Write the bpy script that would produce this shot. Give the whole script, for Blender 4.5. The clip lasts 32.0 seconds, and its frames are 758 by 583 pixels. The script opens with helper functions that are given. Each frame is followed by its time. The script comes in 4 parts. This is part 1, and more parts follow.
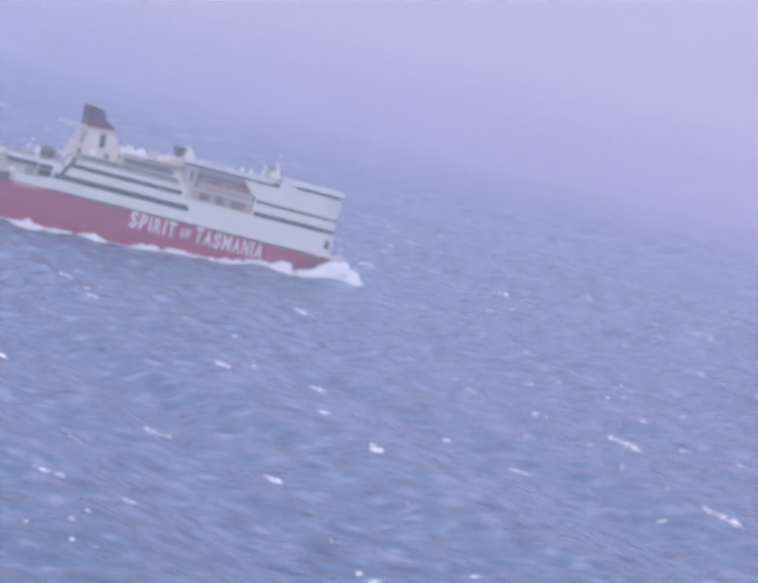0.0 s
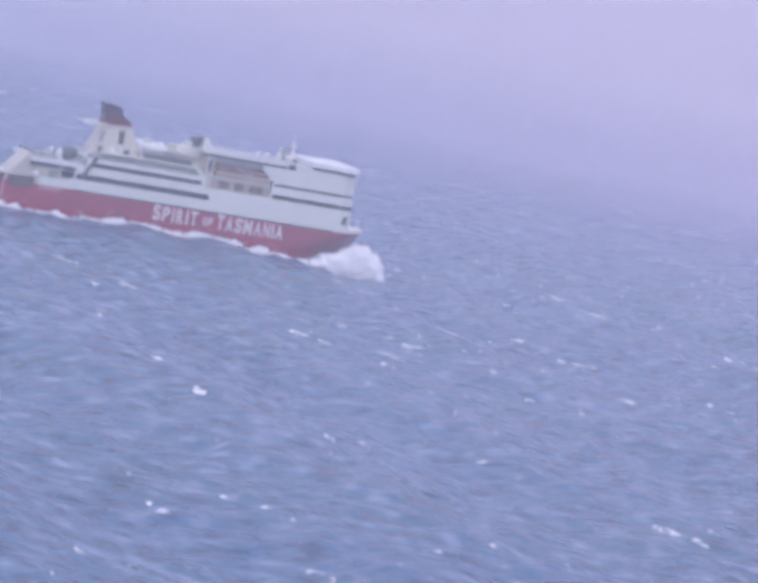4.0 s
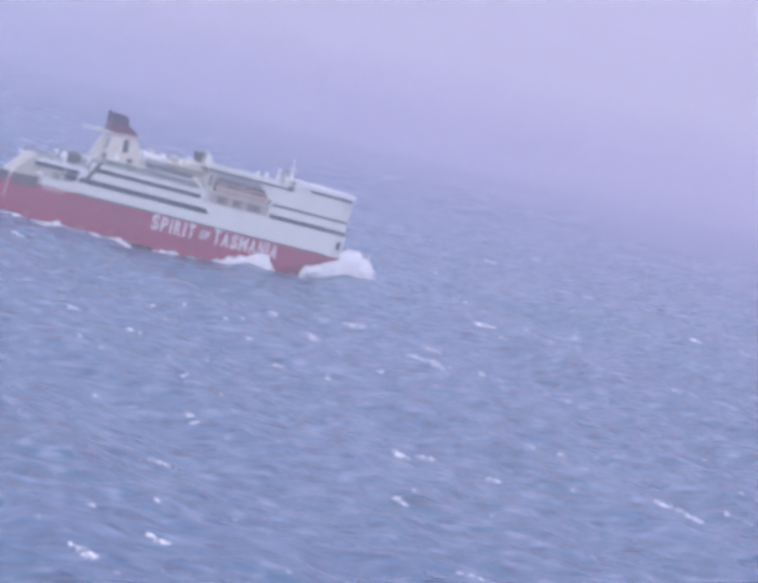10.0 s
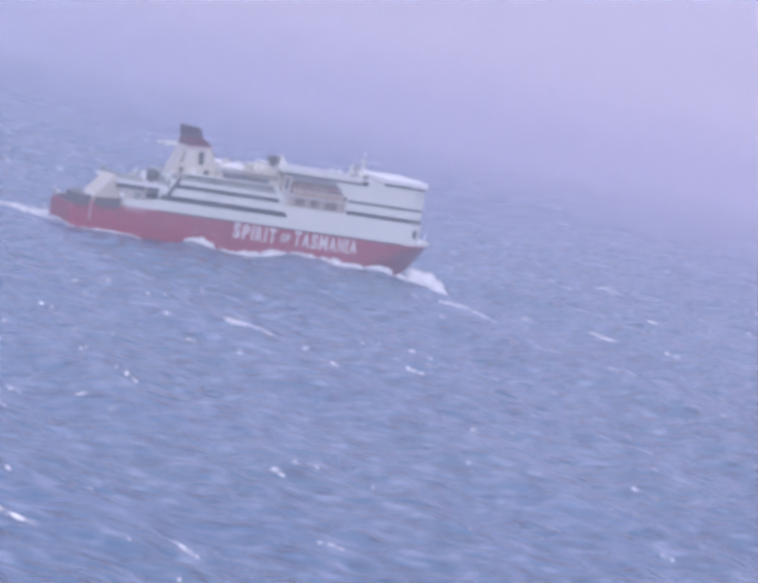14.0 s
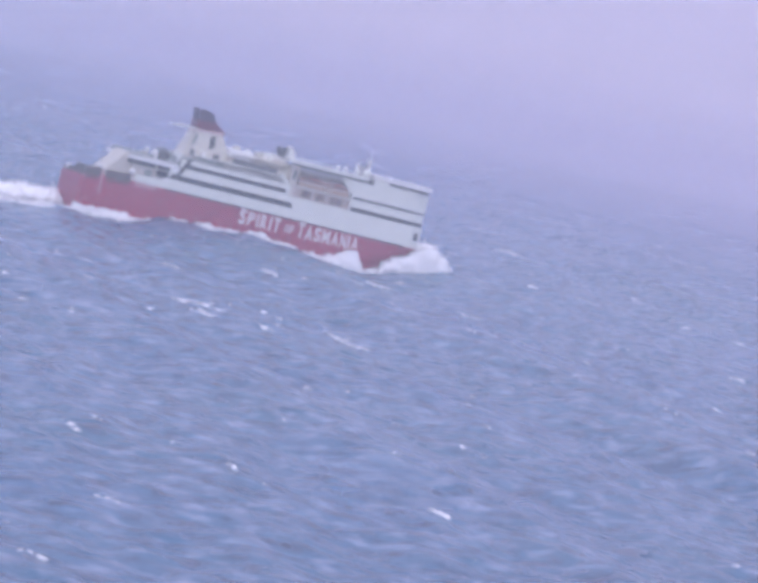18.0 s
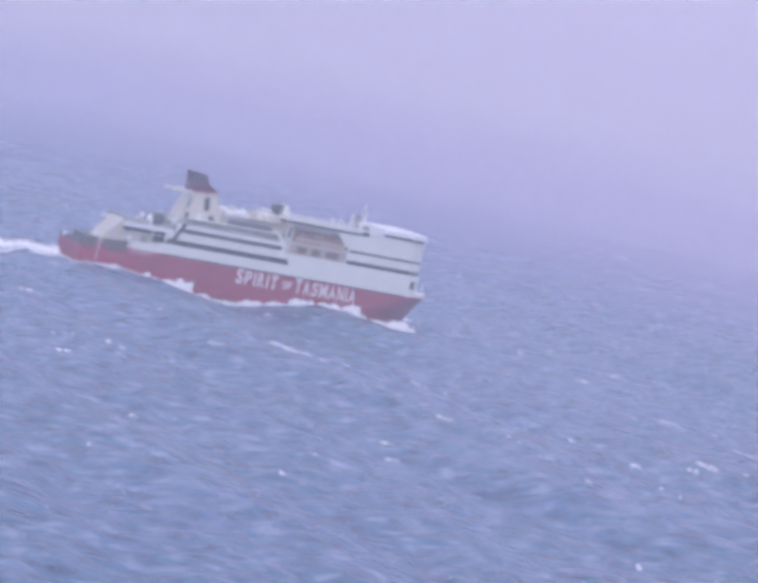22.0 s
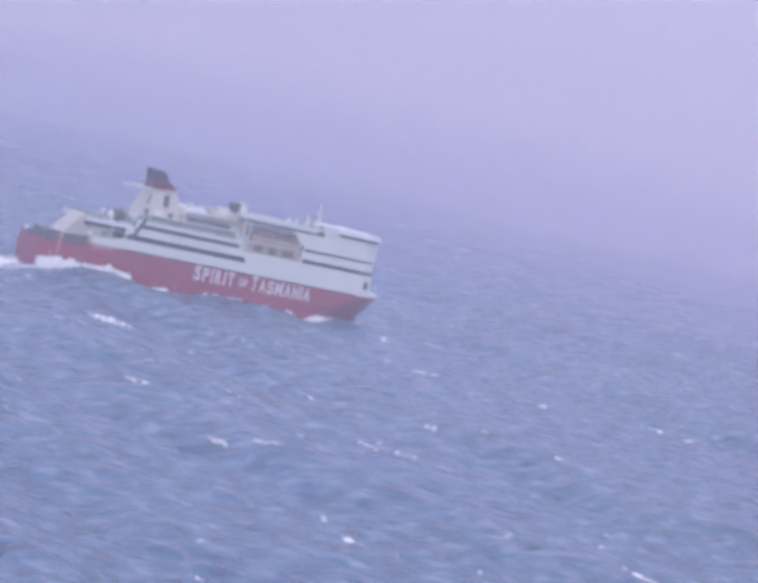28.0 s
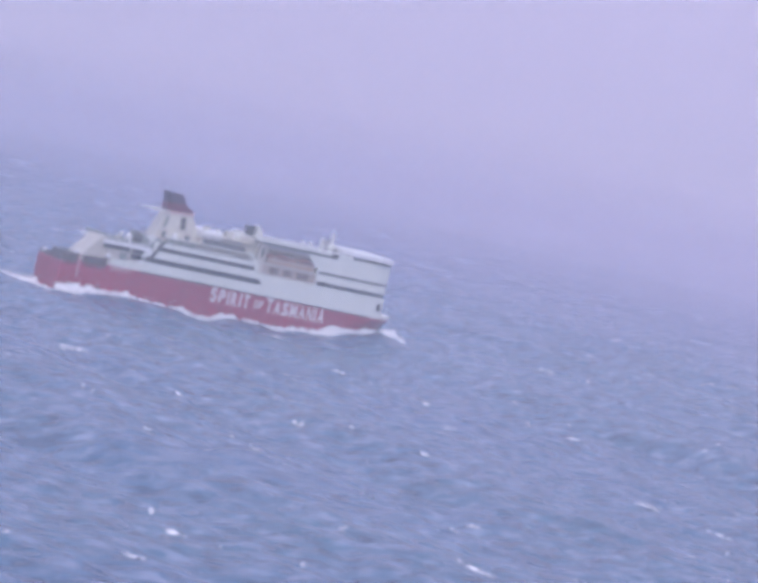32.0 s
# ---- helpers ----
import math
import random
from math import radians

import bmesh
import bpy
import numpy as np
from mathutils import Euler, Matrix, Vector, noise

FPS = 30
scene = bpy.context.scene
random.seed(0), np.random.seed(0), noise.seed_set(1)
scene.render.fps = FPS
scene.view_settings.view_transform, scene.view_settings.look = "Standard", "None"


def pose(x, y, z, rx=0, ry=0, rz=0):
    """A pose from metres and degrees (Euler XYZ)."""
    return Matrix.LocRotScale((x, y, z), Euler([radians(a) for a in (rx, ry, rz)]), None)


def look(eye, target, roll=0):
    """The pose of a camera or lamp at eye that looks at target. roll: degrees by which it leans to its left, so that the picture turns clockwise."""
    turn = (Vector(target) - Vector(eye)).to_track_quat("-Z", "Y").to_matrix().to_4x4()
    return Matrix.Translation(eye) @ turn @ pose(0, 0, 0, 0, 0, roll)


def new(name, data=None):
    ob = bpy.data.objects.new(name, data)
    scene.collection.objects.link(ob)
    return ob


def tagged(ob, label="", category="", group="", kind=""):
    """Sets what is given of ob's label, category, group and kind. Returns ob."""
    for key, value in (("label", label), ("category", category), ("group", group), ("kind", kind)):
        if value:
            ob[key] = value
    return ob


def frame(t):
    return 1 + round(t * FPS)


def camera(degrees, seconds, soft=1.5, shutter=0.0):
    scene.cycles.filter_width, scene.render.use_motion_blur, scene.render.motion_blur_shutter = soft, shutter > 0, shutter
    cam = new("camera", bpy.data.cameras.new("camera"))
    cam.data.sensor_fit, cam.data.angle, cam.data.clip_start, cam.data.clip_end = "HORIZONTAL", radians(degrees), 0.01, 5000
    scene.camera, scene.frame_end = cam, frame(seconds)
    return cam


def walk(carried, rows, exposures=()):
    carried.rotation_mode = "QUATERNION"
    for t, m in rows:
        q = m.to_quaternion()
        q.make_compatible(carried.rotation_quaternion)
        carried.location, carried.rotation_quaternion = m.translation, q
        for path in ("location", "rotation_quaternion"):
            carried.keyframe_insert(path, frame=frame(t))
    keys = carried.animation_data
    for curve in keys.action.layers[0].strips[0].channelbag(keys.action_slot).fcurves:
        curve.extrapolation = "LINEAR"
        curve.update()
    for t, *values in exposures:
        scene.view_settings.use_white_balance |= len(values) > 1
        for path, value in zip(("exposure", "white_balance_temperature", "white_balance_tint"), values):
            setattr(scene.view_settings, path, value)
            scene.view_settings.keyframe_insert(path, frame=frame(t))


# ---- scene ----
# ---- camera: a hovering helicopter on the starboard quarter, leaning ----
EYE = Vector((-336.2, -1099.7, 85.0))
LEAN = 12.7
VS = 7.0          # the ship's speed, m/s along +x
DRIFT = -8.0      # the waves' travel along x, m/s


def eye_at(t):
    """Hovering; slowly backing off in the first seconds."""
    near = max(0.0, 1 - t / 6) ** 2
    return EYE + Vector((0.29, 0.957, 0)) * 28 * near


def aim(t, azimuth, tilt):
    a, b = radians(azimuth), radians(tilt)
    e = eye_at(t)
    ahead = Vector((math.sin(a) * math.cos(b), math.cos(a) * math.cos(b), math.sin(b)))
    return look(e, e + ahead * 1000, LEAN)


def sail(t, trim, heel=0, swing=0):
    """The ship's pose: bow up by trim, leaning to starboard by heel, turned to port by swing, in degrees."""
    return pose(VS * t, 0, 1.5, heel, -trim, swing)


cam = camera(15.07, 32.0, soft=4.7, shutter=0.5)
walk(cam, [
# camera rows
    (0, aim(0, 21.772, -4.228)),
    (0.5, aim(0.5, 21.620, -4.102)),
    (1, aim(1, 21.606, -4.360)),
    (1.5, aim(1.5, 21.731, -4.667)),
    (1.6, aim(1.6, 21.910, -5.016)),
    (1.7, aim(1.7, 22.599, -5.194)),
    (1.8, aim(1.8, 23.165, -5.311)),
    (1.9, aim(1.9, 23.239, -5.360)),
    (2, aim(2, 23.280, -5.368)),
    (2.5, aim(2.5, 23.234, -5.547)),
    (2.6, aim(2.6, 23.193, -5.657)),
    (2.7, aim(2.7, 23.391, -6.638)),
    (2.8, aim(2.8, 23.291, -6.285)),
    (2.9, aim(2.9, 23.178, -6.092)),
    (3, aim(3, 23.225, -6.047)),
    (3.1, aim(3.1, 23.203, -6.533)),
    (3.2, aim(3.2, 23.206, -6.427)),
    (3.3, aim(3.3, 23.197, -6.265)),
    (3.4, aim(3.4, 22.975, -5.776)),
    (3.5, aim(3.5, 22.827, -4.802)),
    (5.5, aim(5.5, 22.586, -4.093)),
    (6, aim(6, 22.550, -3.880)),
    (6.5, aim(6.5, 22.372, -4.301)),
    (7, aim(7, 22.468, -4.204)),
    (7.5, aim(7.5, 22.608, -4.392)),
    (8, aim(8, 22.621, -4.504)),
    (8.5, aim(8.5, 22.589, -4.800)),
    (9, aim(9, 22.675, -4.718)),
    (9.1, aim(9.1, 22.778, -4.741)),
    (9.2, aim(9.2, 23.665, -4.190)),
    (9.3, aim(9.3, 24.294, -4.300)),
    (9.4, aim(9.4, 24.516, -4.392)),
    (9.5, aim(9.5, 24.473, -4.361)),
    (10, aim(10, 24.654, -4.125)),
    (10.5, aim(10.5, 24.527, -4.561)),
    (11, aim(11, 24.411, -4.663)),
    (11.5, aim(11.5, 24.333, -4.499)),
    (12, aim(12, 24.365, -4.561)),
    (12.5, aim(12.5, 24.429, -4.803)),
    (13, aim(13, 24.336, -4.862)),
    (13.5, aim(13.5, 24.220, -4.233)),
    (15.5, aim(15.5, 25.085, -4.947)),
    (16, aim(16, 25.357, -4.557)),
    (16.5, aim(16.5, 25.572, -4.507)),
    (17, aim(17, 25.607, -4.558)),
    (17.5, aim(17.5, 25.802, -4.404)),
    (18, aim(18, 25.573, -4.534)),
    (18.5, aim(18.5, 25.748, -4.565)),
    (18.6, aim(18.6, 26.297, -4.619)),
    (18.7, aim(18.7, 26.573, -4.892)),
    (18.8, aim(18.8, 26.677, -4.827)),
    (18.9, aim(18.9, 26.753, -4.818)),
    (19, aim(19, 26.829, -4.829)),
    (19.1, aim(19.1, 26.797, -4.906)),
    (19.2, aim(19.2, 26.807, -4.935)),
    (19.3, aim(19.3, 26.660, -4.465)),
    (19.4, aim(19.4, 26.608, -4.211)),
    (19.5, aim(19.5, 26.603, -3.884)),
    (20, aim(20, 26.525, -3.371)),
    (20.5, aim(20.5, 26.559, -3.151)),
    (21, aim(21, 26.659, -3.506)),
    (21.5, aim(21.5, 26.546, -3.177)),
    (22, aim(22, 26.589, -3.378)),
    (22.2, aim(22.2, 26.546, -3.268)),
    (22.3, aim(22.3, 26.621, -3.186)),
    (22.4, aim(22.4, 27.207, -3.011)),
    (22.5, aim(22.5, 27.720, -3.199)),
    (23, aim(23, 28.112, -2.640)),
    (23.5, aim(23.5, 28.640, -3.038)),
    (24, aim(24, 29.318, -3.247)),
    (24.5, aim(24.5, 29.205, -3.438)),
    (25, aim(25, 29.193, -3.404)),
    (25.5, aim(25.5, 29.194, -3.184)),
    (27.5, aim(27.5, 29.210, -3.228)),
    (28, aim(28, 29.249, -3.190)),
    (28.5, aim(28.5, 29.858, -2.884)),
    (29, aim(29, 30.141, -2.684)),
    (29.5, aim(29.5, 30.121, -2.923)),
    (30, aim(30, 30.084, -3.049)),
    (30.5, aim(30.5, 30.054, -3.029)),
    (31, aim(31, 30.068, -2.850)),
    (31.5, aim(31.5, 30.069, -2.760)),
    (32, aim(32, 30.027, -2.796)),
], exposures=[(0, -0.08), (2.5, -0.08), (6, -0.02), (20, -0.02), (26, -0.09), (32, -0.09)])

# ---- light ----
SUN_AZ, SUN_EL = 200.0, 38.0
world = bpy.data.worlds.new("world")
scene.world = world
world.use_nodes = True
wn, wl = world.node_tree.nodes, world.node_tree.links
wn.clear()
w_out = wn.new("ShaderNodeOutputWorld")
w_bg = wn.new("ShaderNodeBackground")
w_sky = wn.new("ShaderNodeTexSky")
w_sky.sky_type = 'NISHITA'
w_sky.sun_disc = False
w_sky.sun_elevation, w_sky.sun_rotation = radians(SUN_EL), radians(SUN_AZ)
w_sky.air_density, w_sky.dust_density = 1.0, 4.0
w_dim = wn.new("ShaderNodeMix")
w_dim.data_type = 'RGBA'
w_dim.blend_type = 'MULTIPLY'
w_dim.inputs["Factor"].default_value = 1.0
w_dim.inputs["B"].default_value = (0.1, 0.1, 0.1, 1)
wl.new(w_sky.outputs["Color"], w_dim.inputs["A"])
# the cloud deck: brighter overhead than at the horizon
w_co = wn.new("ShaderNodeTexCoord")
w_sep = wn.new("ShaderNodeSeparateXYZ")
wl.new(w_co.outputs["Generated"], w_sep.inputs[0])
w_ramp = wn.new("ShaderNodeValToRGB")
wl.new(w_sep.outputs["Z"], w_ramp.inputs["Fac"])
el = w_ramp.color_ramp.elements
el[0].position, el[0].color = 0.0, (0.61, 0.56, 0.915, 1)
el[1].position, el[1].color = 0.9, (1.37, 1.35, 1.95, 1)
mid = el.new(0.15)
mid.color = (0.625, 0.57, 0.93, 1)
w_noise = wn.new("ShaderNodeTexNoise")
w_noise.inputs["Scale"].default_value = 2.2
w_noise.inputs["Detail"].default_value = 3
wl.new(w_co.outputs["Generated"], w_noise.inputs["Vector"])
w_tone = wn.new("ShaderNodeMix")
w_tone.data_type = 'RGBA'
w_tone.blend_type = 'MULTIPLY'
w_tone.inputs["B"].default_value = (0.90, 0.98, 1.0, 1)
wl.new(w_noise.outputs["Fac"], w_tone.inputs["Factor"])
wl.new(w_ramp.outputs["Color"], w_tone.inputs["A"])
w_mix = wn.new("ShaderNodeMix")
w_mix.data_type = 'RGBA'
w_mix.inputs["Factor"].default_value = 0.9
wl.new(w_dim.outputs["Result"], w_mix.inputs["A"])
wl.new(w_tone.outputs["Result"], w_mix.inputs["B"])
wl.new(w_mix.outputs["Result"], w_bg.inputs["Color"])
w_bg.inputs["Strength"].default_value = 1.0
wl.new(w_bg.outputs["Background"], w_out.inputs["Surface"])

sun = new("sun", bpy.data.lights.new("sun", 'SUN'))
sun.data.energy = 0.9
sun.data.angle = radians(25)
sun.data.color = (1.0, 0.93, 0.88)
sx, sy = math.sin(radians(SUN_AZ)), math.cos(radians(SUN_AZ))
sun.matrix_world = look((sx * 400, sy * 400, 400 * math.tan(radians(SUN_EL))), (0, 0, 0))
scene.cycles.transparent_max_bounces = 40


# ---- materials ----
def mat(name, colour, rough=0.5, metal=0.0, grain=0.0, scale=0.6, streak=0.0, spec=0.5):
    """Paint, metal or cloth with soft blotches and, if asked, run-down streaks."""
    m = bpy.data.materials.new(name)
    m.use_nodes = True
    n, l = m.node_tree.nodes, m.node_tree.links
    b = n["Principled BSDF"]
    b.inputs["Roughness"].default_value = rough
    b.inputs["Metallic"].default_value = metal
    b.inputs["Specular IOR Level"].default_value = spec
    b.inputs["Base Color"].default_value = (*colour, 1)
    if grain:
        co = n.new("ShaderNodeTexCoord")
        big = n.new("ShaderNodeTexNoise")
        big.inputs["Scale"].default_value = scale
        big.inputs["Detail"].default_value = 6
        mp = n.new("ShaderNodeMapping")
        mp.inputs["Scale"].default_value = (1, 1, 0.25 if streak else 1)
        l.new(co.outputs["Object"], mp.inputs["Vector"])
        l.new(mp.outputs["Vector"], big.inputs["Vector"])
        mx = n.new("ShaderNodeMix")
        mx.data_type = 'RGBA'
        mx.inputs["A"].default_value = (*[c * (1 - grain) for c in colour], 1)
        mx.inputs["B"].default_value = (*[min(1, c * (1 + grain * 0.6)) for c in colour], 1)
        l.new(big.outputs["Fac"], mx.inputs["Factor"])
        l.new(mx.outputs["Result"], b.inputs["Base Color"])
        rr = n.new("ShaderNodeMapRange")
        rr.inputs["To Min"].default_value, rr.inputs["To Max"].default_value = rough * 0.8, min(1, rough * 1.25)
        l.new(big.outputs["Fac"], rr.inputs["Value"])
        l.new(rr.outputs["Result"], b.inputs["Roughness"])
    return m


RED = mat("red hull paint", (0.36, 0.025, 0.075), 0.4, grain=0.18, scale=0.12, streak=1)
WHITE = mat("white ship paint", (0.80, 0.82, 0.75), 0.45, grain=0.12, scale=0.15, streak=1)
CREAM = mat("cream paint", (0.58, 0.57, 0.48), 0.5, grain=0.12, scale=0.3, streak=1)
FUNRED = mat("dark red funnel paint", (0.12, 0.012, 0.045), 0.45, grain=0.2, scale=0.2)
SOOT = mat("sooty dark funnel paint", (0.05, 0.024, 0.065), 0.6, grain=0.25, scale=0.3)
BROWN = mat("dark brown-grey bulwark paint", (0.10, 0.07, 0.07), 0.6, grain=0.25, scale=0.4)
SCREEN = mat("grey-green weather screen", (0.30, 0.34, 0.30), 0.35, grain=0.2, scale=0.5)
BEIGE = mat("faded orange-beige boat hull", (0.46, 0.30, 0.22), 0.5, grain=0.15, scale=0.5)
GLASS = mat("dark window glass", (0.015, 0.02, 0.025), 0.08)
# dark parts, and the shade strips below the decks and white house
DARK = mat("dark steel and painted shade", (0.075, 0.085, 0.085), 0.6, grain=0.3, scale=0.5)
DECK = mat("green deck paint", (0.10, 0.16, 0.13), 0.8, grain=0.25, scale=0.4)
ORANGE = mat("dull red-orange lifeboat canopy", (0.38, 0.18, 0.15), 0.45, grain=0.15, scale=0.5)
FUNWHITE = mat("yellowed white funnel paint", (0.66, 0.63, 0.55), 0.5, grain=0.15, scale=0.25, streak=1)
ROOF = mat("weathered grey-lilac roof paint and shade band", (0.40, 0.40, 0.42), 0.7, grain=0.22, scale=0.3)
DUSK = mat("dull brown-pink weather screen", (0.44, 0.38, 0.34), 0.5, grain=0.25, scale=0.35)
STEEL = mat("galvanised steel", (0.45, 0.46, 0.47), 0.4, metal=0.7, grain=0.15, scale=1.0)
BRIGHT = mat("fresh white paint", (0.88, 0.88, 0.88), 0.4, grain=0.05, scale=0.3)
# hull red darkened to stand for shade below the mooring screens
SHADOWRED = mat("dark red paint for shaded hull", (0.17, 0.03, 0.055), 0.6, grain=0.3, scale=0.5)
PINK = mat("chalky faded pink paint", (0.50, 0.26, 0.29), 0.6, grain=0.35, scale=0.7)
SMOKED = mat("smoke-grey glazing", (0.13, 0.14, 0.15), 0.3, grain=0.3, scale=0.6)
PALEPINK = mat("pale pink trim paint", (0.72, 0.52, 0.50), 0.5, grain=0.1, scale=0.4)
SMOKEBROWN = mat("brown paint for shaded openings", (0.17, 0.125, 0.11), 0.6, grain=0.3, scale=0.5)
SAND = mat("weathered sand-grey paint", (0.62, 0.58, 0.50), 0.6, grain=0.2, scale=0.25, streak=1)
LETTER = mat("white lettering paint", (0.80, 0.70, 0.69), 0.5, grain=0.12, scale=0.5)


def sea_material():
    m = bpy.data.materials.new("storm sea water")
    m.use_nodes = True
    n, l = m.node_tree.nodes, m.node_tree.links
    b = n["Principled BSDF"]
    b.inputs["IOR"].default_value = 1.333
    co = n.new("ShaderNodeTexCoord")
    # broad gusts of darker and lighter water
    g = n.new("ShaderNodeTexNoise")
    g.inputs["Scale"].default_value = 0.013
    g.inputs["Detail"].default_value = 2
    l.new(co.outputs["Object"], g.inputs["Vector"])
    mx = n.new("ShaderNodeMix")
    mx.data_type = 'RGBA'
    mx.inputs["A"].default_value = (0.044, 0.122, 0.180, 1)
    mx.inputs["B"].default_value = (0.084, 0.155, 0.276, 1)
    l.new(g.outputs["Fac"], mx.inputs["Factor"])
    # pale aerated streaks down the wind; dark dashes between paint in shaded wave faces
    sm = n.new("ShaderNodeMapping")
    sm.vector_type = 'TEXTURE'
    sm.inputs["Rotation"].default_value = (0, 0, radians(68))
    sm.inputs["Scale"].default_value = (0.85, 1.0, 1.0)
    l.new(co.outputs["Object"], sm.inputs["Vector"])
    st = n.new("ShaderNodeTexNoise")
    st.inputs["Scale"].default_value = 0.13
    st.inputs["Detail"].default_value = 1.5
    st.inputs["Roughness"].default_value = 0.6
    l.new(sm.outputs["Vector"], st.inputs["Vector"])
    pale = n.new("ShaderNodeMapRange")
    pale.inputs["From Min"].default_value, pale.inputs["From Max"].default_value = 0.52, 0.70
    l.new(st.outputs["Fac"], pale.inputs["Value"])
    dark = n.new("ShaderNodeMapRange")
    dark.inputs["From Min"].default_value, dark.inputs["From Max"].default_value = 0.44, 0.35
    dark.inputs["To Max"].default_value = 0.75
    l.new(st.outputs["Fac"], dark.inputs["Value"])
    m1 = n.new("ShaderNodeMix")
    m1.data_type = 'RGBA'
    m1.inputs["B"].default_value = (0.195, 0.258, 0.365, 1)
    l.new(pale.outputs["Result"], m1.inputs["Factor"])
    l.new(mx.outputs["Result"], m1.inputs["A"])
    m2 = n.new("ShaderNodeMix")
    m2.data_type = 'RGBA'
    m2.inputs["B"].default_value = (0.035, 0.068, 0.125, 1)
    l.new(dark.outputs["Result"], m2.inputs["Factor"])
    l.new(m1.outputs["Result"], m2.inputs["A"])
    l.new(m2.outputs["Result"], b.inputs["Base Color"])
    rr = n.new("ShaderNodeMapRange")
    rr.inputs["To Min"].default_value, rr.inputs["To Max"].default_value = 0.2, 0.32
    l.new(g.outputs["Fac"], rr.inputs["Value"])
    l.new(rr.outputs["Result"], b.inputs["Roughness"])
    # wind chop, drawn out along the crests
    mp = n.new("ShaderNodeMapping")
    mp.vector_type = 'TEXTURE'
    mp.inputs["Rotation"].default_value = (0, 0, radians(68))
    mp.inputs["Scale"].default_value = (1.0, 1.0, 1.0)
    l.new(co.outputs["Object"], mp.inputs["Vector"])
    c1 = n.new("ShaderNodeTexNoise")
    c1.inputs["Scale"].default_value = 0.14
    c1.inputs["Detail"].default_value = 1.2
    c1.inputs["Roughness"].default_value = 0.55
    l.new(mp.outputs["Vector"], c1.inputs["Vector"])
    bp = n.new("ShaderNodeBump")
    bp.inputs["Strength"].default_value = 1.0
    bp.inputs["Distance"].default_value = 1.9
    l.new(c1.outputs["Fac"], bp.inputs["Height"])
    # short ripples, stronger in some gusts than in others
    c2 = n.new("ShaderNodeTexNoise")
    c2.inputs["Scale"].default_value = 0.42
    c2.inputs["Detail"].default_value = 2
    l.new(mp.outputs["Vector"], c2.inputs["Vector"])
    gust = n.new("ShaderNodeTexNoise")
    gust.inputs["Scale"].default_value = 0.02
    gust.inputs["Detail"].default_value = 2
    l.new(co.outputs["Object"], gust.inputs["Vector"])
    much = n.new("ShaderNodeMapRange")
    much.inputs["From Min"].default_value, much.inputs["From Max"].default_value = 0.35, 0.65
    much.inputs["To Min"].default_value, much.inputs["To Max"].default_value = 0.15, 1.0
    l.new(gust.outputs["Fac"], much.inputs["Value"])
    b2 = n.new("ShaderNodeBump")
    b2.inputs["Distance"].default_value = 0.35
    l.new(much.outputs["Result"], b2.inputs["Strength"])
    l.new(c2.outputs["Fac"], b2.inputs["Height"])
    l.new(b2.outputs["Normal"], bp.inputs["Normal"])
    l.new(bp.outputs["Normal"], b.inputs["Normal"])
    return m


def foam_material(name, lo, hi, scale, feather=False):
    """White froth, torn into holes by noise."""
    m = bpy.data.materials.new(name)
    m.use_nodes = True
    n, l = m.node_tree.nodes, m.node_tree.links
    b = n["Principled BSDF"]
    b.inputs["Base Color"].default_value = (0.92, 0.91, 0.92, 1)
    b.inputs["Roughness"].default_value = 0.9
    b.inputs["Subsurface Weight"].default_value = 0.7 if feather else 0.0
    b.inputs["Subsurface Radius"].default_value = (1.0, 1.0, 1.0)
    b.inputs["Subsurface Scale"].default_value = 1.5
    co = n.new("ShaderNodeTexCoord")
    t = n.new("ShaderNodeTexNoise")
    t.inputs["Scale"].default_value = scale
    t.inputs["Detail"].default_value = 5
    l.new(co.outputs["Object"], t.inputs["Vector"])
    r = n.new("ShaderNodeMapRange")
    r.inputs["From Min"].default_value, r.inputs["From Max"].default_value = lo, hi
    l.new(t.outputs["Fac"], r.inputs["Value"])
    if feather:
        at = n.new("ShaderNodeAttribute")
        at.attribute_name = "body"
        thin = n.new("ShaderNodeMapRange")
        thin.interpolation_type = 'SMOOTHSTEP'
        thin.inputs["From Max"].default_value = 0.8
        l.new(at.outputs["Fac"], thin.inputs["Value"])
        mul = n.new("ShaderNodeMath")
        mul.operation = 'MULTIPLY'
        l.new(thin.outputs["Result"], mul.inputs[0])
        l.new(r.outputs["Result"], mul.inputs[1])
        l.new(mul.outputs["Value"], b.inputs["Alpha"])
    else:
        l.new(r.outputs["Result"], b.inputs["Alpha"])
    return m


